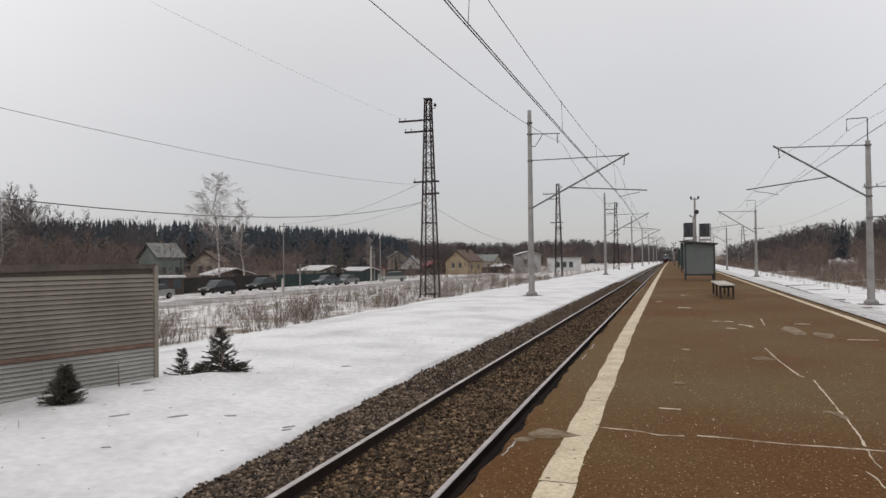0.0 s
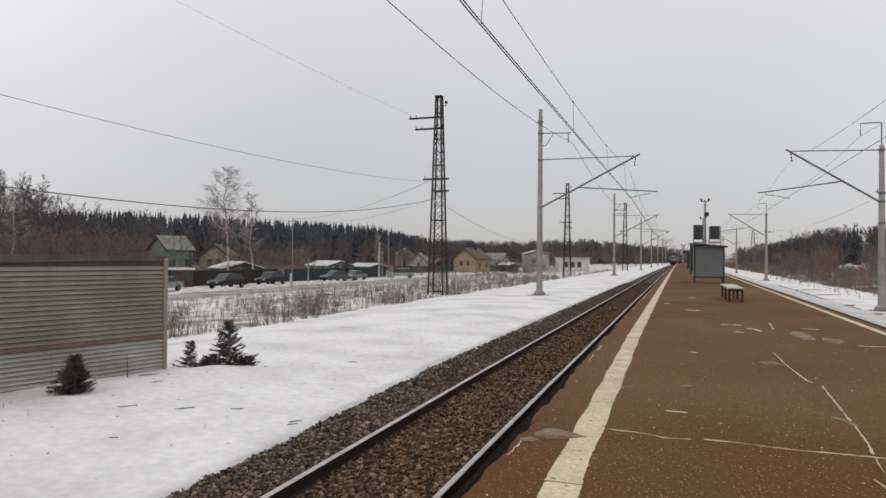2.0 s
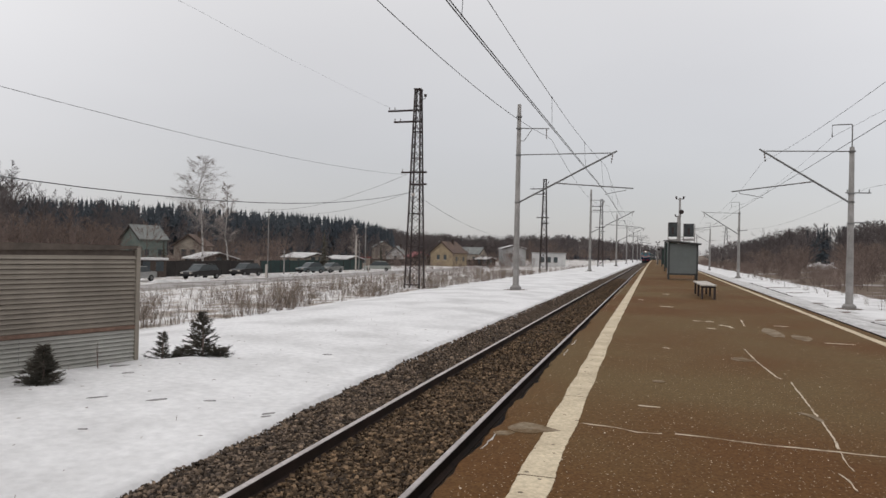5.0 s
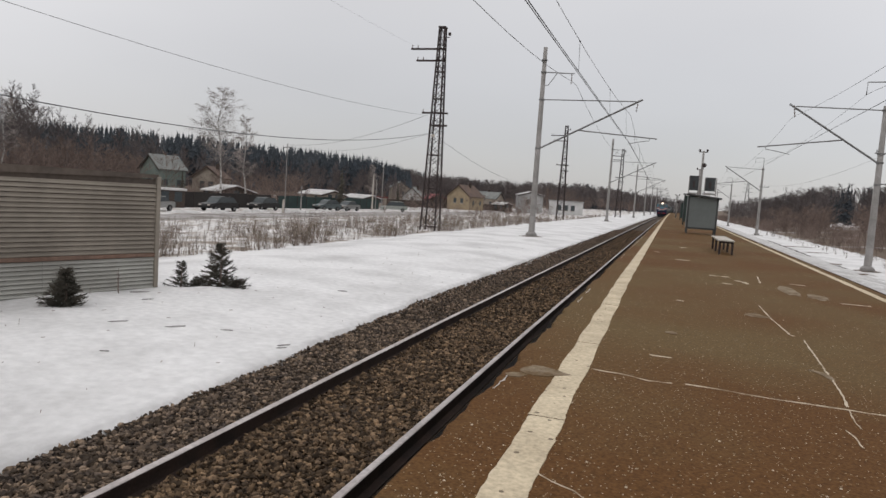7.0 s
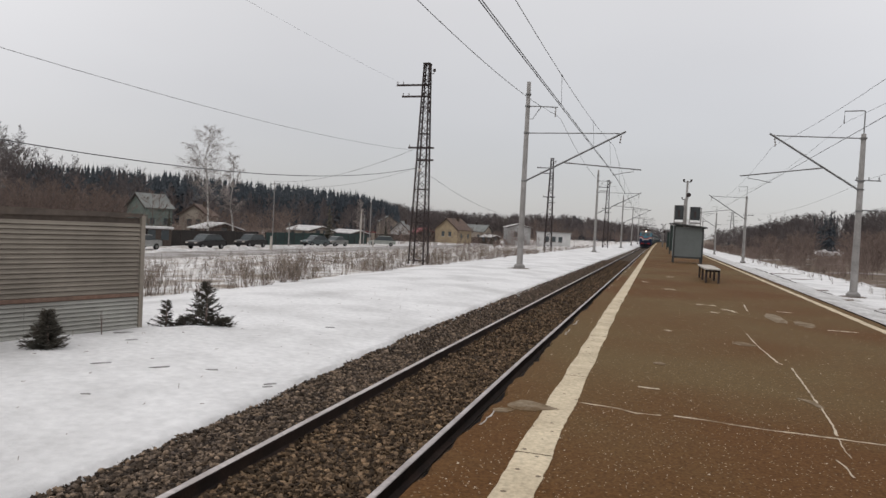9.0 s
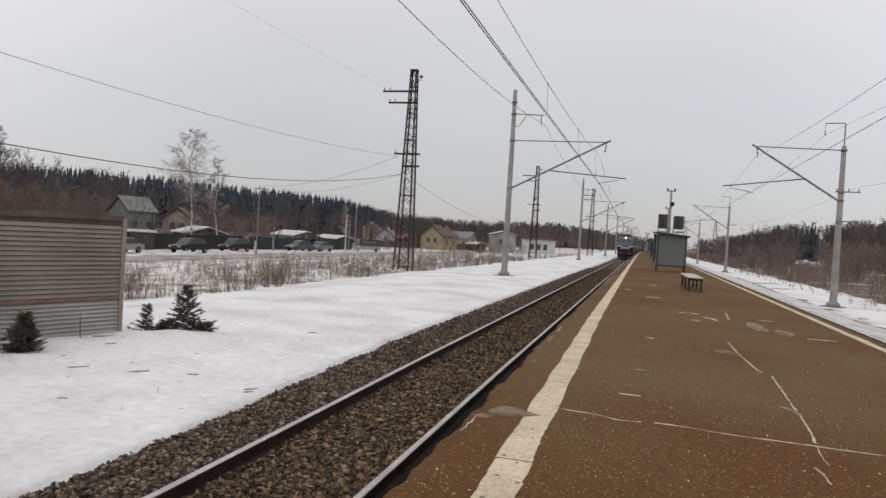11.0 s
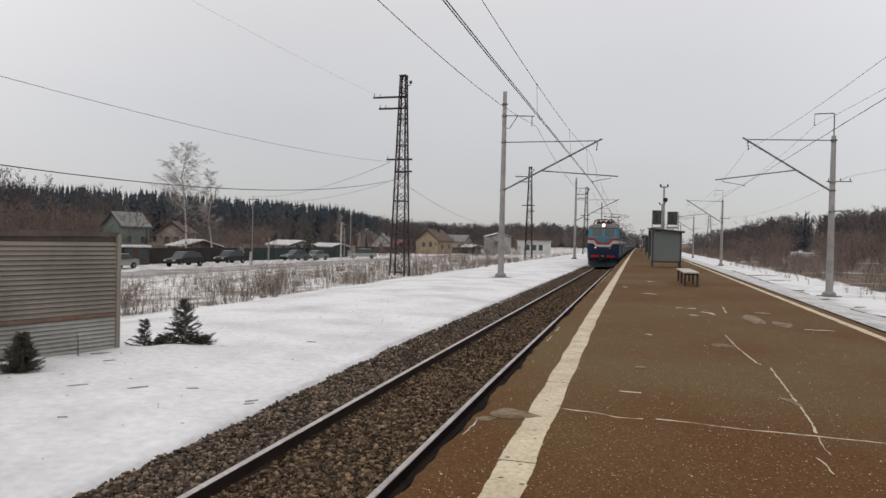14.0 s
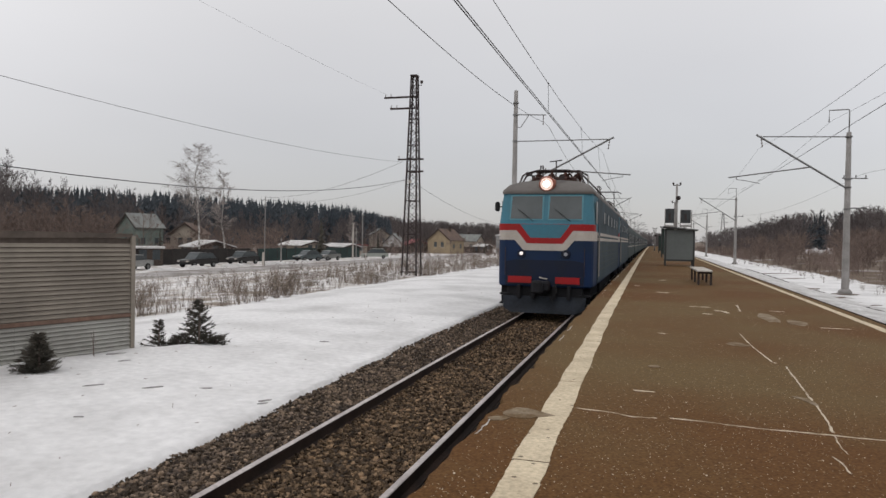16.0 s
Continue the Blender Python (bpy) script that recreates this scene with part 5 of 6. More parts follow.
def build_weeds():
    g = random.Random(31)
    weed = [bush_segs(s, 1.0, 5, 3, 0.35) for s in range(8)]
    spots = []
    while len(spots) < 1900:
        y = 15 + 80 * g.random() ** 1.25
        x = -14.6 - 0.6 * math.sin(y * 0.5) - 10 * g.random() ** 1.6 + bend(y)
        thick = 0.5 + 0.5 * float(lump(np.array(x), np.array(y), 0.55, 1.3)) + 0.25 * float(lump(np.array(x), np.array(y), 1.9, 0.4))
        if g.random() < max(0.03, thick) ** 1.5:
            spots.append((x, y, place_z(x, y), g.uniform(0.28, 0.75) + 0.55 * max(0.0, thick) * g.random()))
    for _ in range(850):
        y = 25 + 110 * g.random()
        x = -24 - 13 * g.random()
        spots.append((x, y, place_z(x, y), g.uniform(0.25, 0.7)))
    for _ in range(260):
        y = 50 + 110 * g.random()
        x = -13.4 - 2.0 * g.random() + bend(y)
        spots.append((x, y, place_z(x, y), g.uniform(0.3, 0.9)))
    stick_object("dry_weeds", scatter(weed, spots, 8, 1.55), M_WEED, "dry brown weeds standing in the snow", "weeds", far=True)
    spots = []
    for _ in range(120):
        y = 32 + 90 * g.random()
        x = track_r(y) + 6.5 + 4 * g.random()
        spots.append((x, y, place_z(x, y), g.uniform(0.3, 0.8)))
    stick_object("dry_weeds", scatter(weed, spots, 9, 1.2), M_WEED, "sparse dry weeds on the snowy verge", "weeds")
    for x, y, h, n in ((-14.9, 27.0, 1.5, 60), (-15.6, 36.5, 1.3, 34), (-17.0, 29.0, 1.3, 30), (-14.4, 25.2, 1.0, 30), (-14.6, 23.5, 0.9, 16)):
        ob = new("bare_shrub", raw_mesh("bare_shrub", *sticks(scatter([bush_segs(int(x * 10) % 7 + n, h, n, 6, 0.7)], [(0, 0, 0, 1.0)], 3, 1.1)), M_WEED))
        ob.matrix_basis = pose(x, y, place_z(x, y))
        tagged(ob, "leafless twiggy shrub standing in the snow", "shrub")


build_weeds()


def young_spruce(x, y, h, reach, branches, skirt, seed, label):
    """A small ragged spruce: a dense skirt up to the share skirt of its height, a thin leader above it."""
    g = random.Random(seed)
    tree = thing("young_spruce", label, "spruce", "young spruces beside the fence", at=(x, y, place_z(x, y) - 0.03))
    part("trunk", Shape().tube([(0, 0, -0.05), (0.01, 0, h * 0.5), (0, 0.01, h)], [0.028, 0.016, 0.004], 7), M_BARK_BROWN, tree, "thin brown trunk")
    segs = []
    lop = [g.uniform(0.7, 1.2) for _ in range(9)]
    for i in range(branches):
        u = ((i + g.random()) / branches) ** 1.25
        a = g.uniform(0, 6.283)
        full = (1 - 0.55 * u / skirt) if u < skirt else 0.36 * (1 - u) / (1 - skirt) + 0.07
        r = reach * full * g.uniform(0.55, 1.1) * lop[int(a / 6.284 * 9)]
        b = Vector((0, 0, h * (0.03 + 0.93 * u)))
        e = b + Vector((math.cos(a) * r, math.sin(a) * r, r * (g.uniform(-0.12, 0.45) + 0.5 * u)))
        segs.append((*b, *e, 0.007, 0.003))
        for k in range(int(10 + 46 * r)):
            w = g.uniform(0.1, 1.0) ** 0.8
            p = b.lerp(e, w)
            az = a + g.uniform(-1.2, 1.2)
            q = p + Vector((math.cos(az), math.sin(az), g.uniform(-0.45, 0.7))) * g.uniform(0.03, 0.10)
            segs.append((*p, *q, 0.0075, 0.0025))
    crown = new("crown", raw_mesh("crown", *sticks(segs), M_SPRUCE))
    crown.parent = tree
    crown["label"] = "dark green needled crown"


young_spruce(-9.47, 8.82, 0.68, 0.43, 200, 0.46, 41, "squat bushy young spruce in snow by the fence")
young_spruce(-9.62, 11.87, 0.64, 0.38, 62, 0.26, 42, "thin young spruce with low skirt near the fence corner")
young_spruce(-9.30, 12.05, 0.22, 0.34, 50, 0.8, 45, "low spreading spruce branch in the snow")
young_spruce(-8.98, 12.33, 1.00, 0.42, 150, 0.70, 43, "upright ragged young spruce in the snow")
young_spruce(-8.72, 12.55, 0.18, 0.34, 50, 0.8, 44, "low spreading spruce branch in the snow")


def tall_birch(az, d, h, seed, label, spread=0.22):
    x, y = polar(az, d)
    tree = thing("birch_tree", label, "birch", "birches behind the road", at=(x, y, -1.3))
    t = bare_tree(seed, h, 0.13, 50, 8, 12, droop=0.5, spread=spread, clear=0.34)
    trunk = new("trunk", raw_mesh("trunk", *sticks(t[:7] * np.array([1, 1, 1, 1, 1, 1, 1.2, 1.2])), M_BIRCH))
    crown = new("crown", raw_mesh("crown", *spikes(t[7:] * np.array([1, 1, 1, 1, 1, 1, 1.15, 1.15])), M_BARK_GREY))
    trunk.parent = crown.parent = tree
    crown["label"] = "grey leafless hanging twigs"


tall_birch(-36.1, 92, 15.2, 3, "tall leafless birch with hanging twigs", 0.34)
tall_birch(-34.3, 96, 12.4, 8, "slim leafless birch beside a taller one", 0.22)
tall_birch(-24.0, 130, 8.5, 9, "small leafless birch near the road", 0.2)
tall_birch(-51.0, 120, 13.5, 10, "pale leafless birch above the fence", 0.26)
tall_birch(-53.5, 118, 12.0, 11, "pale leafless birch above the fence", 0.24)
for k, (az, d, h) in enumerate(((-26.7, 112, 6.7), (-39.1, 92, 4.2), (-13.0, 172, 3.6), (-22.0, 150, 5.0))):
    x, y = polar(az, d)
    ob = spruce_wood("garden_conifer", [(0, 0, 0, h)], M_SPRUCE, "dark green garden conifer by the houses", k)
    ob.matrix_basis = pose(x, y, -1.25)
    tagged(ob, category="conifer", kind="thing")


# ---- siding fence ----
M_SIDING = mat("beige_siding", (0.262, 0.230, 0.192), (0.185, 0.161, 0.135), 0.75, big=0.8, fine=6.0, bump=0.05, vary=0.05, grain=0.06)
M_SIDING_LOW = mat("pale_grey_siding", (0.375, 0.37, 0.34), (0.27, 0.262, 0.238), 0.75, big=0.9, fine=6.0, bump=0.05, vary=0.05, grain=0.06)
M_SIDING_TRIM = mat("rusty_brown_trim", (0.19, 0.115, 0.085), (0.14, 0.095, 0.075), 0.75, big=1.2, fine=10.0)
M_CAP = mat("brown_cap", (0.12, 0.095, 0.078), (0.085, 0.07, 0.06), 0.8, big=1.0, fine=8.0)


def build_fence():
    ax, ay, bx, by = -9.87, 11.35, -12.75, 1.2
    length = math.hypot(bx - ax, by - ay)
    turn = math.degrees(math.atan2(by - ay, bx - ax))
    fence = thing("siding_fence", "beige horizontal vinyl siding fence with pale lower boards", "fence", at=(ax, ay, -0.02), turn=turn)
    part("backing", Shape().box(0.0, length, -0.10, -0.02, -0.35, 2.22), M_CAP, fence, "dark backing boards")
    z, r = -0.30, 0
    while z < 2.12:
        h = 0.079 if z < 0.60 else 0.087
        if 0.60 <= z < 0.70 and r >= 0:
            part("trim_board", Shape().box(0.02, length, -0.03, 0.05, z, z + 0.075, bevel=0.008), M_SIDING_TRIM, fence, "rust-brown trim board")
            z += 0.085
            r = -99
            continue
        cuts = [0.0, 2.2 if z < 0.6 else 3.05, 5.6, length]
        for a, b in zip(cuts, cuts[1:]):
            pts = [(-0.03, 0), (0.036, 0.001), (0.039, 0.012), (0.018, 0.034), (0.006, h - 0.013), (-0.03, h - 0.013)]
            s = Shape().loft([[(a + 0.002, q, z + w) for q, w in pts], [(b - 0.002, q, z + w) for q, w in pts]], close=True, ends=True)
            part("siding_board", s, M_SIDING_LOW if z < 0.60 else M_SIDING, fence)
        z += h
    part("cap_board", Shape().plate([(0.0, 2.24), (length, 2.06), (length, 2.37), (0.0, 2.31)], 0.09, lambda a, b, c: (a, -0.04 + c, b)), M_CAP, fence, "brown cap board")
    part("corner_post", Shape().box(-0.06, 0.03, -0.11, 0.06, -0.35, 2.27, bevel=0.010), M_SIDING, fence, "grey-beige corner trim")


build_fence()
s = bush_segs(77, 0.75, 2, 2, 0.2)
ob = new("dry_plant", raw_mesh("dry_plant", *sticks(s), M_BARK_BROWN))
ob.matrix_basis = pose(-9.85, 10.4, place_z(-9.85, 10.4))
tagged(ob, "dry stalk of a dead plant by the fence", "plant")


# ---- lattice towers with their cables ----
def build_tower():
    t = thing("lattice_tower", "dark rusty steel lattice power tower with short crossarms", "power tower", "lattice towers along the line")
    H, b0, b1 = 14.08, 0.54, 0.185

    def half(z):
        return b0 + (b1 - b0) * z / H
    for sx in (-1, 1):
        for sy in (-1, 1):
            part("leg", Shape().tube([(sx * half(-0.3), sy * half(-0.3), -0.3), (sx * half(H), sy * half(H), H)], 0.062, 4), M_DARKSTEEL, t)
    z, k = 0.25, 0
    while z < H - 0.4:
        dz = max(0.62, half(z) * 1.75)
        z2 = min(H, z + dz)
        for face in range(4):
            m = pose(0, 0, 0, 0, 0, 90 * face)
            a, b = half(z), half(z2)
            s = Shape()
            s.tube([m @ Vector((-a, -a, z)), m @ Vector((b, -b, z2))], 0.017, 4).tube([m @ Vector((a, -a, z)), m @ Vector((-b, -b, z2))], 0.017, 4)
            if k % 3 == 0:
                s.tube([m @ Vector((-a, -a, z)), m @ Vector((a, -a, z))], 0.035, 4)
            part("brace", s, M_DARKSTEEL, t)
        z, k = z2, k + 1
    for z, x0, x1 in ((12.6, -2.25, 0.3), (11.8, -1.8, 0.3), (8.2, -1.15, 0.75), (7.35, -0.5, 0.75)):
        arm = part("crossarm", Shape().box(x0, x1, -0.05, 0.05, z - 0.06, z + 0.06), M_DARKSTEEL, t)
        for x in (x0 + 0.08, x0 + 0.5) if z > 9 else (x0 + 0.08,):
            part("pin_insulator", insulator((x, 0, z + 0.05), (x, 0, z + 0.26), 0.055, 2), M_INS, arm)
    part("top_frame", Shape().box(-0.26, 0.26, -0.26, 0.26, H - 0.06, H + 0.02), M_DARKSTEEL, t)
    part("lamp_bracket", Shape().tube([(0.2, 0, H - 0.7), (0.52, 0, H - 0.7), (0.52, 0, H - 0.5)], 0.03, 5).box(0.44, 0.6, -0.08, 0.08, H - 0.56, H - 0.38), M_DARKSTEEL, t)
    part("warning_plate", Shape().box(-0.14, 0.14, -0.64, -0.62, 6.5, 6.66), M_WHITE, t, "small white plate")
    return t


TOWER = build_tower()
for i, (x, y) in enumerate(((-15.80, 45.5), (-15.32, 103.8), (-9.60, 146.0))):
    m = pose(x, y, place_z(x, y) + 0.02)
    if i == 0:
        TOWER.matrix_basis = m
    else:
        copy_thing(TOWER, m)


def hang(name, label, p, q, dip, radius):
    p, q = Vector(p), Vector(q)
    pts = [p.lerp(q, i / 24) - Vector((0, 0, dip * 4 * (i / 24) * (1 - i / 24))) for i in range(25)]
    return tagged(part(name, Shape().tube(pts, radius, 5), M_WIRE), label, "cable")


hang("power_cable", "sagging power cable between lattice towers", (-16.8, 45.5, 7.75), (-16.8, -12.8, 7.75), 1.25, 0.008)
hang("power_cable", "heavy sagging power cable between lattice towers", (-16.2, 45.5, 6.5), (-16.2, -12.8, 6.5), 2.5, 0.016)
hang("power_cable", "thin high cable between lattice towers", (-17.8, 45.5, 12.5), (-17.8, -12.8, 12.9), 0.75, 0.004)
hang("power_cable", "cable running from tower to roadside pole", (-16.6, 45.5, 7.75), (-43.2, 71.2, 6.9), 0.75, 0.013)
hang("power_cable", "cable running from tower to roadside pole", (-16.2, 45.5, 6.5), (-43.2, 71.2, 6.75), 0.9, 0.010)
hang("power_cable", "cable sagging towards the next tower", (-15.3, 45.5, 6.0), (-15.4, 103.8, 6.0), 1.9, 0.012)


# ---- platform furniture ----
M_BENCHTOP = mat("pale_worn_planks", (0.52, 0.49, 0.45), (0.38, 0.34, 0.30), 0.8, big=4.0, fine=30.0)
M_SHELTER = mat("grey_shelter_sheet", (0.140, 0.152, 0.148), (0.118, 0.130, 0.127), 0.6, big=0.5, fine=6.0, bump=0.05, grain=0.05)
M_SHELTER_ROOF = mat("dark_shelter_roof", (0.06, 0.062, 0.062), (0.04, 0.04, 0.04), 0.7, big=1.0, fine=10.0)
M_BOARD = mat("dark_board_panel", (0.05, 0.055, 0.058), (0.035, 0.038, 0.04), 0.5, big=2.0, fine=12.0)
M_GREEN_DARK = mat("dark_green_sheet", (0.035, 0.055, 0.048), (0.025, 0.04, 0.036), 0.6, big=1.0, fine=10.0)


def build_bench():
    b = thing("platform_bench", "backless bench with pale plank top and dark legs", "bench", at=(1.50, 21.7, PLAT_Z), turn=0)
    for i in range(4):
        part("slat", Shape().box(i * 0.112, i * 0.112 + 0.105, 0, 3.4, 0.40, 0.445, bevel=0.006), M_BENCHTOP, b)
    for y in (0.12, 1.7, 3.2):
        for x in (0.03, 0.38):
            part("leg", Shape().box(x, x + 0.06, y, y + 0.06, 0, 0.40), M_DARKSTEEL, b)
        part("crossbar", Shape().box(0.03, 0.44, y, y + 0.06, 0.34, 0.40), M_DARKSTEEL, b)


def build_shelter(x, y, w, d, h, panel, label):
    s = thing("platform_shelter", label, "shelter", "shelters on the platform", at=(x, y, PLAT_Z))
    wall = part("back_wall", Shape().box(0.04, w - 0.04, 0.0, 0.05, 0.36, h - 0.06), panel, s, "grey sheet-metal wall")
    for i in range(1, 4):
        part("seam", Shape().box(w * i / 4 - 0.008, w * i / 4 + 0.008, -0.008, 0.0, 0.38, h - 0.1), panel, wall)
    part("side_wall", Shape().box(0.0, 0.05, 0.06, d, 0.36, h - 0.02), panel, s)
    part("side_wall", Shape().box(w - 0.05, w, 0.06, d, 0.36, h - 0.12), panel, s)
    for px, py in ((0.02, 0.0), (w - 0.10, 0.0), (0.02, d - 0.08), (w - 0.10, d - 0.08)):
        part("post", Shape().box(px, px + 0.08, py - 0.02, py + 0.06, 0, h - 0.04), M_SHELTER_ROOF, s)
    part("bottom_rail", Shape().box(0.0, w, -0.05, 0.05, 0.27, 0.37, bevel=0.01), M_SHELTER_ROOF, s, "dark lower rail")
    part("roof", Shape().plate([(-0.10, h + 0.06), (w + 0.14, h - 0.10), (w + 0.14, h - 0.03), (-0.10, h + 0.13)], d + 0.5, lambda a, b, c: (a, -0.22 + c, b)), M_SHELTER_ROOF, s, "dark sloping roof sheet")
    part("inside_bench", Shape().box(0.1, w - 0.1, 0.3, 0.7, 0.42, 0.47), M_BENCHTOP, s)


def build_lamp_post(x, y, h, label):
    p = thing("platform_lamp", label, "lamp post", "lamps on the platform", at=(x, y, PLAT_Z))
    part("post", Shape().tube([(0, 0, -0.1), (0, 0, h * 0.5), (0, 0, h)], [0.13, 0.11, 0.08], 10), M_POLE, p, smooth=True)
    part("crossarm", Shape().tube([(-0.27, 0, h - 0.1), (0.27, 0, h - 0.1)], 0.035, 6), M_DARKSTEEL, p)
    for k in (-0.27, 0.27):
        part("lamp_head", Shape().tube([(k, 0, h - 0.12), (k * 1.1, 0, h + 0.12)], [0.05, 0.09], 8), M_DARKSTEEL, p)
    part("loudspeaker", Shape().tube([(0.05, -0.1, h - 1.15), (0.12, -0.45, h - 1.2)], [0.07, 0.19], 10), M_DARKSTEEL, p)


def build_board(x, y, w, zc, h, label):
    b = thing("station_board", label, "information board", "boards on the platform", at=(x, y, PLAT_Z))
    part("panel", Shape().box(-w / 2, w / 2, -0.05, 0.05, zc - h / 2, zc + h / 2, bevel=0.01), M_BOARD, b, "dark panel")
    part("panel_rim", Shape().box(-w / 2 - 0.03, w / 2 + 0.03, -0.03, 0.03, zc + h / 2, zc + h / 2 + 0.05), M_DARKSTEEL, b)
    part("lettering_bar", Shape().box(-w * 0.12, w * 0.10, -0.058, -0.05, zc - h * 0.3, zc + h * 0.2), M_DARKSTEEL, b, "unreadable dark marking")
    for k in (-w / 2 - 0.06, w / 2 + 0.03):
        part("post", Shape().box(k, k + 0.07, -0.04, 0.04, 0, zc + h / 2), M_POLE, b, "pale grey post")
    part("crossbar", Shape().box(-w / 2 - 0.06, w / 2 + 0.1, -0.05, 0.05, zc - h / 2 - 0.30, zc - h / 2 - 0.18), M_POLE, b, "pale grey crossbar")


build_bench()
build_shelter(1.02, 39.6, 1.58, 1.3, 2.05, M_SHELTER, "grey sheet-metal platform shelter on short legs")
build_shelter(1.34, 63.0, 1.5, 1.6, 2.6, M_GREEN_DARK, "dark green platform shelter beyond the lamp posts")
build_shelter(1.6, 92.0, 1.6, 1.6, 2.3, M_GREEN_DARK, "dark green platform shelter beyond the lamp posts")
build_lamp_post(2.42, 60.0, 6.2, "white concrete platform lamp with twin heads and loudspeaker")
build_lamp_post(3.12, 82.0, 6.0, "white concrete platform lamp with twin heads and loudspeaker")
build_lamp_post(1.45, 118.0, 3.7, "white concrete platform lamp with twin heads and loudspeaker")
build_lamp_post(2.1, 170.0, 4.2, "white concrete platform lamp with twin heads and loudspeaker")
build_board(1.78, 56.0, 0.64, 3.37, 1.07, "dark station board on pale grey posts")
build_board(2.98, 56.5, 0.72, 3.35, 0.98, "dark station board on pale grey posts")


# ---- road, cars and houses ----
M_WALL_GREEN = mat("green_house_wall", (0.18, 0.215, 0.195), (0.14, 0.168, 0.152), 0.8, big=1.0, fine=8.0)
M_WALL_YELLOW = mat("yellow_house_wall", (0.33, 0.26, 0.17), (0.26, 0.205, 0.14), 0.85, big=1.0, fine=8.0)
M_WALL_GREY = mat("pale_grey_wall", (0.36, 0.355, 0.35), (0.27, 0.265, 0.26), 0.85, big=0.5, fine=6.0)
M_WALL_WHITE = mat("whitewashed_wall", (0.56, 0.555, 0.55), (0.44, 0.435, 0.43), 0.85, big=0.5, fine=6.0)
M_WALL_CREAM = mat("cream_house_wall", (0.34, 0.30, 0.25), (0.24, 0.2, 0.17), 0.85, big=0.6, fine=6.0)
M_WALL_DARK = mat("dark_timber_wall", (0.075, 0.058, 0.05), (0.05, 0.04, 0.036), 0.9, big=1.0, fine=6.0)
M_ROOF_GREY = mat("grey_metal_roof", (0.20, 0.205, 0.195), (0.14, 0.145, 0.138), 0.6, big=0.6, fine=5.0)
M_ROOF_BROWN = mat("brown_tile_roof", (0.14, 0.095, 0.075), (0.09, 0.065, 0.055), 0.8, big=0.8, fine=8.0)
M_ROOF_RED = mat("dull_red_roof", (0.20, 0.06, 0.06), (0.14, 0.05, 0.05), 0.75, big=0.8, fine=8.0)
M_FENCE_GREEN = mat("green_sheet_fence", (0.030, 0.052, 0.048), (0.022, 0.036, 0.035), 0.7, big=0.5, fine=5.0)
M_FENCE_DARK = mat("dark_brown_fence", (0.036, 0.032, 0.030), (0.025, 0.022, 0.021), 0.85, big=0.5, fine=5.0)


def build_house(az, d, turn, w, depth, wall_h, roof_h, wall, roof, label, windows=2, chimney=True, snow=False, name="house"):
    """A gabled house; its gable faces -y before turning."""
    x, y = polar(az, d)
    h = thing(name, label, "house", "houses beyond the road", at=(x, y, -1.35), turn=turn)
    s = Shape()
    if roof_h > 0.3:
        g = [(-w / 2, 0), (w / 2, 0), (w / 2, wall_h), (0, wall_h + roof_h), (-w / 2, wall_h)]
    else:
        g = [(-w / 2, 0), (w / 2, 0), (w / 2, wall_h), (-w / 2, wall_h)]
    walls = part("wall", s.plate(g, depth, lambda a, b, c: (a, c - depth / 2, b)), wall, h)
    over = 0.35
    if roof_h > 0.3:
        for k in (-1, 1):
            sl = roof_h / (w / 2)
            ex = w / 2 + over
            part("roof", Shape().plate([(0, wall_h + roof_h + 0.02), (k * ex, wall_h - over * sl + 0.02), (k * ex, wall_h - over * sl + 0.16), (0, wall_h + roof_h + 0.18)], depth + 0.7,
                                       lambda a, b, c: (a, c - depth / 2 - 0.35, b)), M_DIRTY_SNOW if snow else roof, h, "snow-covered roof slope" if snow else "")
    else:
        part("roof", Shape().box(-w / 2 - 0.2, w / 2 + 0.2, -depth / 2 - 0.2, depth / 2 + 0.2, wall_h, wall_h + 0.25, bevel=0.04), M_DIRTY_SNOW if snow else roof, h)
    if roof_h > 0.3:
        for k in (-1, 1):
            sl = roof_h / (w / 2)
            ex = w / 2 + over
            part("bargeboard", Shape().plate([(0, wall_h + roof_h - 0.20), (k * ex, wall_h - over * sl - 0.20), (k * ex, wall_h - over * sl + 0.02), (0, wall_h + roof_h + 0.02)], 0.06,
                                             lambda a, b, c: (a, c - depth / 2 - 0.41, b)), M_WALL_DARK, h, "dark bargeboard")
    if chimney:
        part("chimney", Shape().box(0.5, 1.0, 0.4, 0.9, wall_h + roof_h * 0.5, wall_h + roof_h + 0.7), M_WALL_DARK, h)
    for i in range(windows):
        wx = (i + 0.5) / windows * w * 0.6 - w * 0.3
        win = part("window", Shape().box(wx - 0.42, wx + 0.42, -depth / 2 - 0.03, -depth / 2 + 0.05, wall_h * 0.5, wall_h * 0.5 + 1.2), M_GLASS, h)
        part("window_frame", Shape().box(wx - 0.5, wx + 0.5, -depth / 2 - 0.06, -depth / 2 - 0.02, wall_h * 0.5 - 0.1, wall_h * 0.5), M_WHITE, win)
    for k in (-1, 1):
        for i in range(2):
            wy = -depth / 4 + i * depth / 2
            x0, x1 = (w / 2 - 0.05, w / 2 + 0.03) if k > 0 else (-w / 2 - 0.03, -w / 2 + 0.05)
            part("window", Shape().box(x0, x1, wy - 0.4, wy + 0.4, wall_h * 0.4, wall_h * 0.4 + 1.1), M_GLASS, h)
    return h


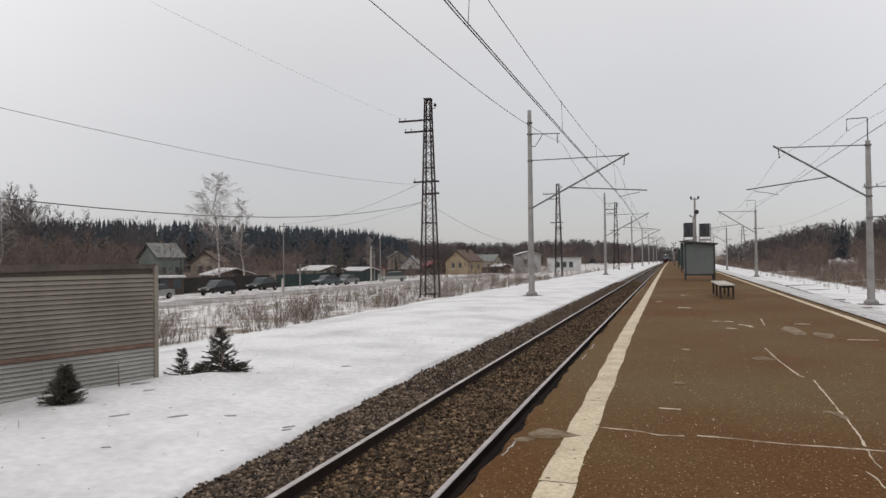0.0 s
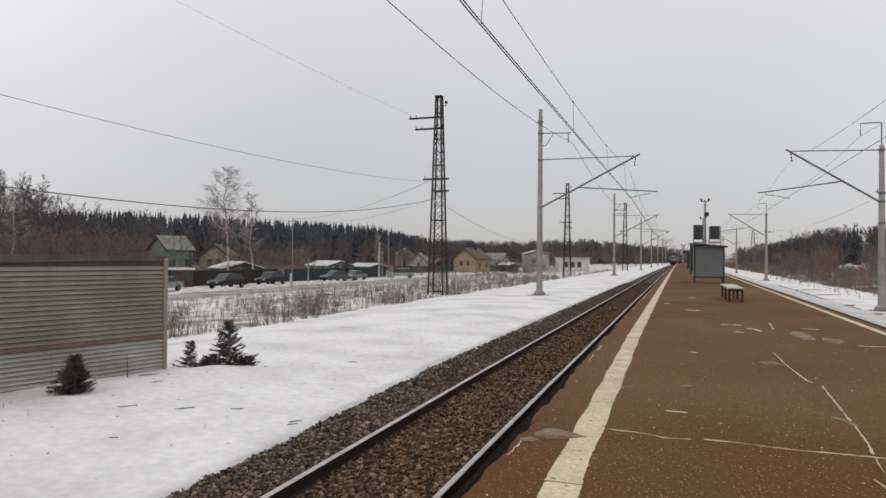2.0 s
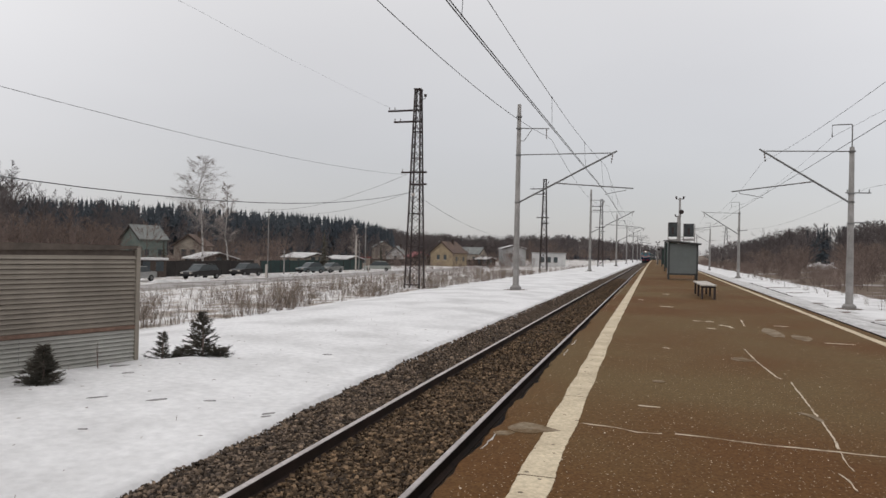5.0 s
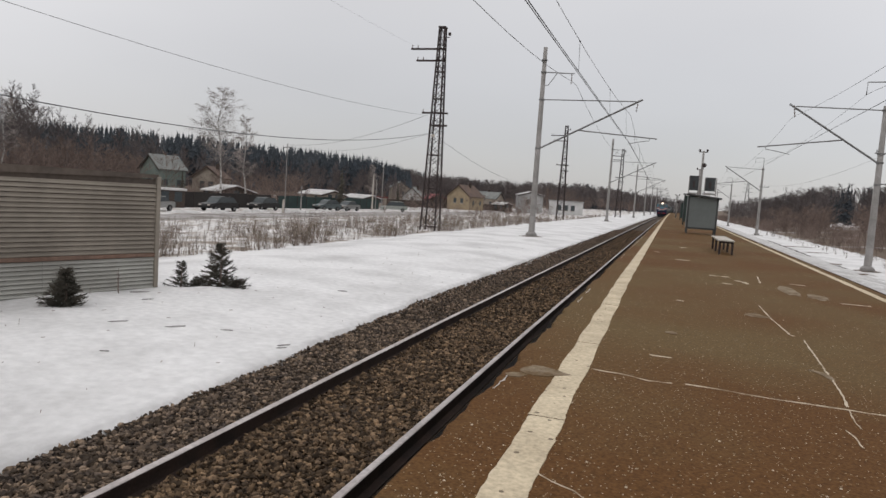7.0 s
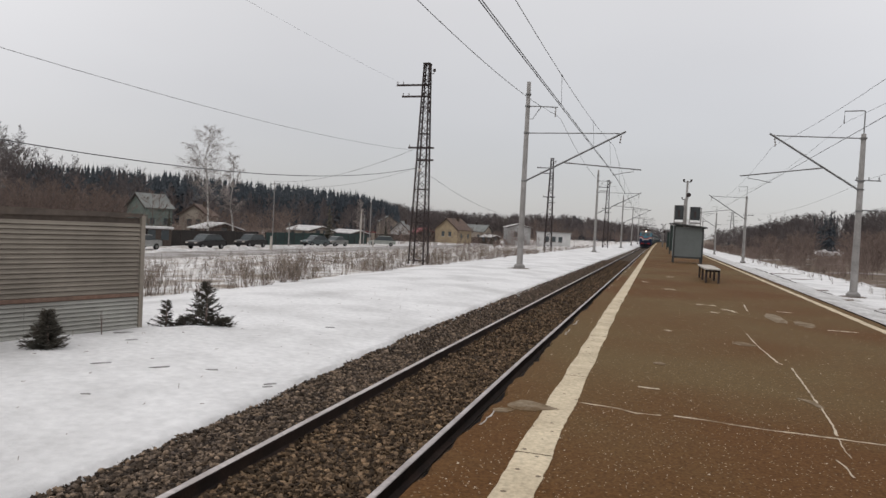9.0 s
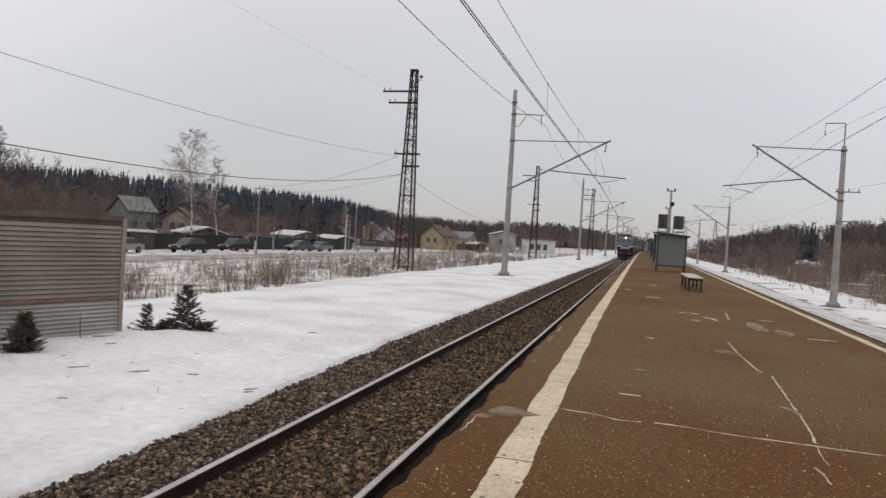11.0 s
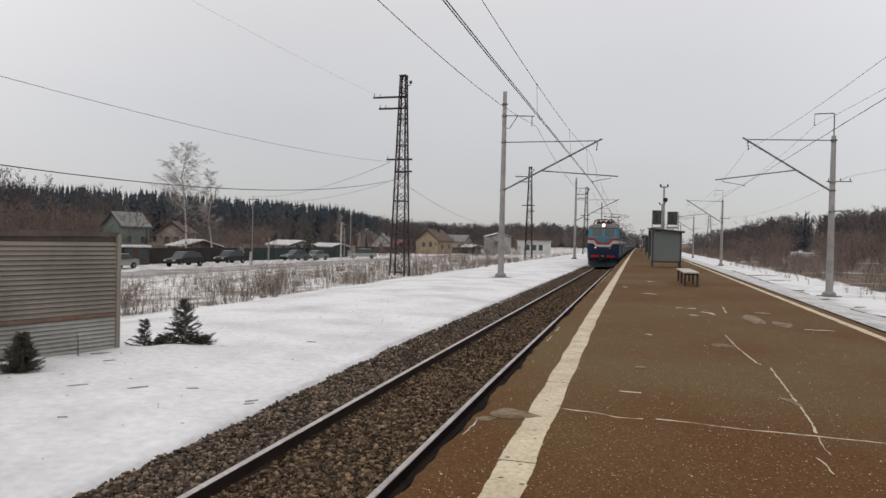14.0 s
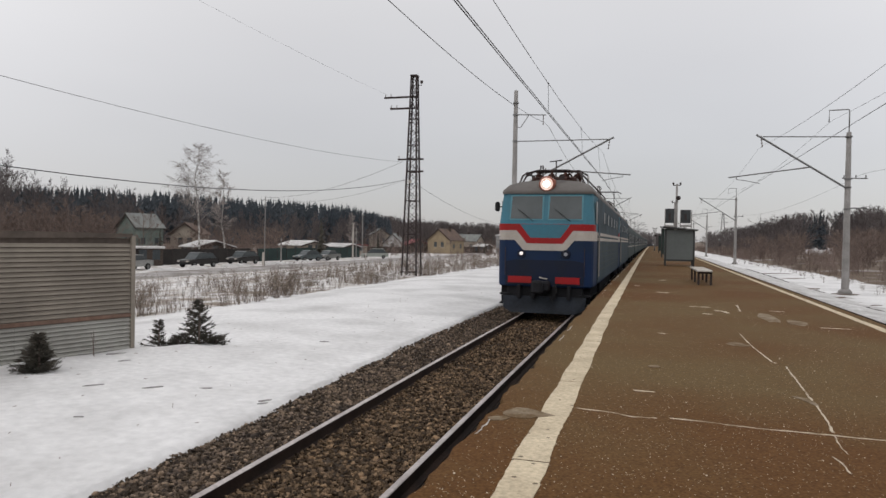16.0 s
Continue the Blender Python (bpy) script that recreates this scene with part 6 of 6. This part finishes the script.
build_house(-40.5, 130, -15, 5.4, 5.2, 4.9, 2.2, M_WALL_GREEN, M_ROOF_GREY, "green two-storey house with grey metal roof", 1, False)
build_house(-40.0, 84, -40, 3.0, 2.8, 2.05, 0.0, M_WALL_DARK, M_ROOF_GREY, "dark open carport with snow-covered roof", 0, False, True, "carport")
build_house(-36.9, 130, 20, 5.0, 6.0, 3.9, 1.8, M_WALL_CREAM, M_ROOF_BROWN, "cream house with brown roof among trees", 2)
build_house(-35.6, 104, 60, 5.5, 5.0, 2.0, 0.8, M_WALL_DARK, M_ROOF_GREY, "low dark shed with snow-covered roof", 1, False, True, "shed")
build_house(-28.2, 124, 62, 5.0, 7.0, 2.2, 0.7, M_WALL_CREAM, M_ROOF_GREY, "low shed with snow-covered roof behind a fence", 2, False, True, "shed")
build_house(-25.0, 128, 60, 3.5, 6.5, 2.0, 0.5, M_WALL_DARK, M_ROOF_GREY, "low dark shed with snowy roof", 1, False, True, "shed")
build_house(-23.6, 142, 45, 2.6, 3.0, 2.1, 0.0, M_WALL_CREAM, M_ROOF_RED, "small kiosk with flat red roof", 1, False, False, "kiosk")
build_house(-21.9, 245, 30, 6.5, 7.0, 5.0, 2.0, M_WALL_CREAM, M_ROOF_GREY, "distant cream house with pale roof", 2)
build_house(-20.6, 196, 8, 5.4, 6.0, 2.4, 2.6, M_WALL_WHITE, M_ROOF_GREY, "pale grey gabled house", 1)
build_house(-18.9, 182, 40, 5.0, 6.0, 2.3, 1.2, M_WALL_DARK, M_ROOF_RED, "low dark house with red roof", 2, False)
build_house(-16.3, 174, -14, 6.6, 7.0, 3.6, 2.6, M_WALL_YELLOW, M_ROOF_BROWN, "yellow gabled house with brown tiled roof", 2)
build_house(-14.3, 205, 75, 5.0, 7.0, 3.4, 1.8, M_WALL_CREAM, M_ROOF_GREY, "grey house with pale metal roof", 2)
build_house(-13.2, 185, 60, 3.0, 4.0, 2.0, 0.5, M_WALL_DARK, M_ROOF_GREY, "small shed with snowy roof", 1, False, True, "shed")
build_house(-11.0, 190, 20, 6.4, 7.0, 5.0, 0.9, M_WALL_GREY, M_ROOF_GREY, "pale grey house with snow-covered roof", 2, False, True)
build_house(-8.0, 155, 10, 7.2, 9.0, 3.8, 0.0, M_WALL_WHITE, M_WALL_GREY, "white flat-roofed service building by the railway", 3, False, False, "service_building")


def build_sheet_fence(x0, y0, x1, y1, h, material, label):
    ln = math.hypot(x1 - x0, y1 - y0)
    f = thing("garden_fence", label, "fence", "fences beyond the road", at=(x0, y0, -1.35), turn=math.degrees(math.atan2(y1 - y0, x1 - x0)))
    n = max(1, int(ln / 2.4))
    for i in range(n):
        part("panel", Shape().box(ln * i / n + 0.02, ln * (i + 1) / n - 0.02, -0.03, 0.03, 0.1, h * (1 + 0.02 * (i % 3))), material, f)
        part("post", Shape().box(ln * i / n - 0.05, ln * i / n + 0.05, -0.06, 0.06, 0, h + 0.05), M_DARKSTEEL, f)


build_sheet_fence(-52.0, 84.0, -50.5, 116.0, 1.9, M_FENCE_GREEN, "dark green sheet-metal garden fence")
build_sheet_fence(-54.0, 55.0, -52.5, 83.0, 1.9, M_FENCE_DARK, "dark brown board garden fence")
build_sheet_fence(-58.0, 178.0, -40.0, 182.0, 1.7, M_WALL_DARK, "brown board fence before the houses")
build_sheet_fence(-62.0, 145.0, -52.0, 168.0, 1.7, M_WALL_DARK, "brown board fence before the houses")


def build_car(x, y, turn, body, label, long=4.4, tall=1.48, wagon=False):
    """A parked car: nose towards -y."""
    c = thing("parked_car", label, "car", "cars parked beside the road", at=(x, y, -1.2), turn=turn)
    w, L = 0.86, long
    prof = [(0.05, 0.35), (0.0, 0.62), (0.12, 0.78), (1.15, 0.92), (L - 0.5, 0.98), (L - 0.05, 0.9), (L, 0.5), (L - 0.1, 0.32)]
    part("body", Shape().loft([[(k * w * s, yy, z) for yy, z in prof] for k, s in ((-1, 0.93), (-1, 1.0), (1, 1.0), (1, 0.93))], ends=True), body, c)
    back = L - 0.25 if wagon else L - 0.75
    cab = [(1.05, 0.90), (1.75, tall - 0.06), (2.2, tall), (back - 0.7, tall - 0.02), (back, 0.95)]
    part("cabin", Shape().loft([[(k * w * s, yy, z) for yy, z in cab] for k, s in ((-1, 0.86), (1, 0.86))], ends=True), M_GLASS, c, "dark car windows")
    roofp = [(1.72, tall - 0.05), (2.2, tall + 0.02), (back - 0.7, tall), (back - 0.62, tall - 0.06), (2.2, tall - 0.05)]
    part("roof", Shape().loft([[(k * w * 0.88, yy, z) for yy, z in roofp] for k in (-1, 1)], close=True, ends=True), body, c)
    for yy in (0.85, L - 0.85):
        for k in (-1, 1):
            tyre = part("wheel", Shape().tube([(k * 0.68, yy, 0.31), (k * 0.88, yy, 0.31)], 0.32, 14), M_RUBBER, c, "black tyre")
            part("rim", Shape().tube([(k * 0.87, yy, 0.31), (k * 0.895, yy, 0.31)], 0.19, 10), M_STEEL, tyre)
    for k in (-1, 1):
        part("headlight", Shape().box(k * 0.6 - 0.17, k * 0.6 + 0.17, -0.02, 0.12, 0.60, 0.74, bevel=0.02), M_WHITE, c)
        part("tail_light", Shape().box(k * 0.66 - 0.12, k * 0.66 + 0.12, L - 0.1, L + 0.01, 0.66, 0.86, bevel=0.02), M_RED, c)
    part("bumper", Shape().box(-0.8, 0.8, -0.05, 0.12, 0.32, 0.52, bevel=0.03), M_RUBBER, c)


def paint(name, c):
    return mat(name, c, tuple(v * 0.8 for v in c), 0.35, big=1.0, fine=8.0, bump=0.0)


P_SILVER, P_DARK, P_GREEN, P_GREY, P_WHITE = (paint(n, c) for n, c in (("silver_car_paint", (0.30, 0.30, 0.29)), ("black_car_paint", (0.030, 0.028, 0.028)), ("grey_green_car_paint", (0.10, 0.12, 0.125)),
                                                                   ("grey_car_paint", (0.22, 0.22, 0.21)), ("pale_car_paint", (0.34, 0.36, 0.33))))
build_car(-48.0, 52.8, 0, P_SILVER, "silver saloon car parked beside the road")
build_car(-47.3, 61.8, -5, P_DARK, "dark estate car parked beside the road", 4.7, 1.6, True)
build_car(-48.5, 72.5, -4, P_DARK, "black estate car parked by a fence", 4.6, 1.6, True)
build_car(-48.4, 88.5, -20, P_GREEN, "grey-green hatchback parked beside the road", 4.3, 1.55, True)
build_car(-47.2, 93.5, -10, P_GREY, "pale grey saloon parked beside the road")
build_car(-47.3, 109.2, -68, P_WHITE, "pale green estate car parked beside the road", 4.8, 1.7, True)


def build_snowbanks():
    g = random.Random(61)
    for y in (56, 61, 68.5, 76, 81, 86, 100, 104, 118, 124, 132):
        x, L, w, h = -45.2 + g.uniform(-0.7, 0.7), g.uniform(3, 6), g.uniform(0.7, 1.1), g.uniform(0.18, 0.4)
        s, rings = Shape(), []
        for i in range(9):
            u = i / 8 * 2 - 1
            k = math.sqrt(max(0, 1 - u * u)) + 0.02
            rings.append([(w * k * math.cos(a) * g.uniform(0.85, 1.1), u * L / 2, h * k * math.sin(a) * g.uniform(0.8, 1.15) - 0.05) for a in (math.pi * j / 8 for j in range(9))])
        s.loft(rings)
        ob = part("snowbank", s, M_DIRTY_SNOW, smooth=True)
        ob.matrix_basis = pose(x, y, place_z(x, y))
        tagged(ob, "ploughed grey-white snow heap along the road", "snow heap", "snow heaps along the road")


def build_post(az, d, h, label, thick=0.11, white=False):
    x, y = polar(az, d)
    p = thing("utility_pole" if h > 3 else "marker_post", label, "pole" if h > 3 else "post", at=(x, y, place_z(x, y) - 0.1))
    part("shaft", Shape().tube([(0, 0, 0), (0, 0, h)], [thick, thick * 0.75], 8), M_WHITE if white else M_POLE, p)
    if h > 3:
        part("crossarm", Shape().tube([(-0.6, 0, h - 0.4), (0.6, 0, h - 0.4)], 0.04, 6), M_DARKSTEEL, p)


build_snowbanks()
build_post(-31.2, 83.3, 8.3, "grey roadside utility pole with a short crossarm", 0.055)
build_post(-24.07, 110.0, 5.95, "whitewashed utility pole by the road", 0.14, True)
build_post(-23.8, 122.0, 5.4, "pale concrete utility pole by the road", 0.10)
build_post(-23.3, 120.0, 7.8, "grey roadside utility pole with a short crossarm", 0.10)
build_post(-29.9, 92.0, 3.4, "pale concrete utility pole by the road", 0.11)
build_post(-31.3, 85.0, 1.7, "white roadside marker post", 0.16, True)
build_post(-23.0, 108.0, 1.3, "white roadside marker post", 0.14, True)


def build_pylon(az, d, h):
    x, y = polar(az, d)
    p = thing("far_pylon", "distant grey lattice pylon above the trees", "pylon", at=(x, y, 0))
    for sx in (-1, 1):
        for sy in (-1, 1):
            part("leg", Shape().tube([(sx * 2.2, sy * 2.2, 0), (sx * 0.5, sy * 0.5, h)], 0.13, 4), M_STEEL, p)
    for i in range(7):
        z = h * i / 7
        a, b = 2.2 - 1.7 * i / 7, 2.2 - 1.7 * (i + 1) / 7
        part("brace", Shape().tube([(-a, -a, z), (b, -b, z + h / 7)], 0.08, 4).tube([(a, -a, z), (-b, -b, z + h / 7)], 0.08, 4), M_STEEL, p)
    for z, w in ((h * 0.74, 3.6), (h * 0.86, 3.0), (h * 0.97, 2.4)):
        part("crossarm", Shape().box(-w, w, -0.15, 0.15, z - 0.12, z + 0.12), M_STEEL, p)


build_pylon(5.75, 560, 26)


# ---- scraps on the snow ----
M_THAW = mat("grey_thaw_mark", (0.20, 0.185, 0.175), (0.36, 0.35, 0.345), 0.9, big=9.0, fine=40.0)
M_SOIL = mat("dark_wet_soil", (0.040, 0.031, 0.027), (0.075, 0.062, 0.055), 0.9, big=3.0, fine=20.0, bump=0.5, dist=0.02)


def build_scraps():
    g = random.Random(71)
    s = Shape()
    for _ in range(120):
        y = 5 + 30 * g.random() ** 1.4
        x = -5.4 - 5.2 * g.random() + bend(y)
        z = place_z(x, y)
        if g.random() < 0.85:
            a, ln = g.uniform(0, 3.14), g.uniform(0.015, 0.06)
            s.tube([(x, y, z + 0.015), (x + ln * math.cos(a), y + ln * math.sin(a), z + 0.02)], 0.004, 4)
        else:
            s.tube([(x, y, z - 0.01), (x + 0.01, y, z + g.uniform(0.03, 0.12))], 0.004, 4)
    tagged(part("twig_litter", s, M_BARK_BROWN), "scattered twigs and dry stalks on the snow", "litter", kind="stuff")
    spots = [(-7.98, 8.41, 0.14, 0.028), (-7.13, 8.70, 0.15, 0.03), (-6.47, 9.09, 0.09, 0.022), (-5.28, 8.82, 0.10, 0.03), (-5.22, 8.66, 0.07, 0.02), (-6.85, 13.89, 0.10, 0.07), (-9.62, 10.75, 0.20, 0.06), (-9.0, 10.2, 0.10, 0.03), (-6.87, 7.01, 0.06, 0.015)]
    spots += [((-8.16, -8.22, -7.04)[i], y, 0.75, 0.6) for i, y in enumerate(POLE_Y[:3])] + [(10.95 + 0.0165 * (y - 43.4), y + 0.3, 0.8, 0.6) for y in POLE_Y[:3]]
    spots += [(9.6, 46.0, 1.2, 0.22), (9.2, 38.0, 0.9, 0.2), (11.2, 62.0, 2.4, 0.5), (11.9, 72.0, 2.6, 0.4), (10.2, 36.0, 0.5, 0.2)]
    for x, y, w, d in spots:
        z = place_z(x, y)
        o = []
        for i in range(26):
            a, r = 6.283 * i / 26, g.uniform(0.72, 1.15)
            o.append((w * math.cos(a) * r, d * math.sin(a) * r))
        ob = part("thaw_hollow", Shape().plate(o, 0.02, lambda a, b, c: (a, b, c - 0.008)), M_LITTER if w > 0.3 else M_THAW)
        ob.matrix_basis = pose(x, y, z, 0, 0, g.uniform(20, 60))
        tagged(ob, "small dirty thawed patch in the snow", "snow patch")
    # long thawed edges of the drift beyond the eastern track
    for line, w in (([(10.95, 84.0), (10.5, 68.0), (9.85, 53.5)], 0.34), ([(9.15, 33.2), (9.3, 31.0), (9.6, 29.0)], 0.42), ([(9.4, 44.4), (9.6, 42.6)], 0.30), ([(9.9, 27.6), (10.0, 24.6)], 0.4)):
        pts = jagged(line, 0.45, 0.09, int(w * 100))
        rings = []
        for i, (x, y) in enumerate(pts):
            k = w * g.uniform(0.35, 1.0) * math.sin(math.pi * (i + 0.6) / (len(pts) + 0.2)) ** 0.4 / 2
            z = place_z(x, y)
            rings.append([(x - k, y, z - 0.03), (x - 0.6 * k, y, z + 0.025), (x + 0.5 * k, y, z + 0.03), (x + k, y, place_z(x + k, y) - 0.03)])
        tagged(part("thawed_edge", Shape().loft(rings), M_SOIL), "dark thawed edge of the snow drift by the railway", "thawed soil")
    # snow lying on the steep bank among the trees
    rings = []
    for i in range(11):
        u = i / 10 * 2 - 1
        k = math.sqrt(max(0.0, 1 - u * u)) + 0.02
        rings.append([(2.0 * u, 1.6 * k * math.cos(a) * g.uniform(0.9, 1.1), (1.9 - 0.7 * u) * k * math.sin(a) * g.uniform(0.9, 1.08) - 0.4) for a in (math.pi * j / 8 for j in range(9))])
    bank = part("snow_bank", Shape().loft(rings), M_DIRTY_SNOW, smooth=True)
    x, y = polar(12.3, 176)
    bank.matrix_basis = pose(x, y, place_z(x, y), 0, 0, -12)
    tagged(bank, "steep bank of old snow among bare trees", "snow bank")


build_scraps()
motions()
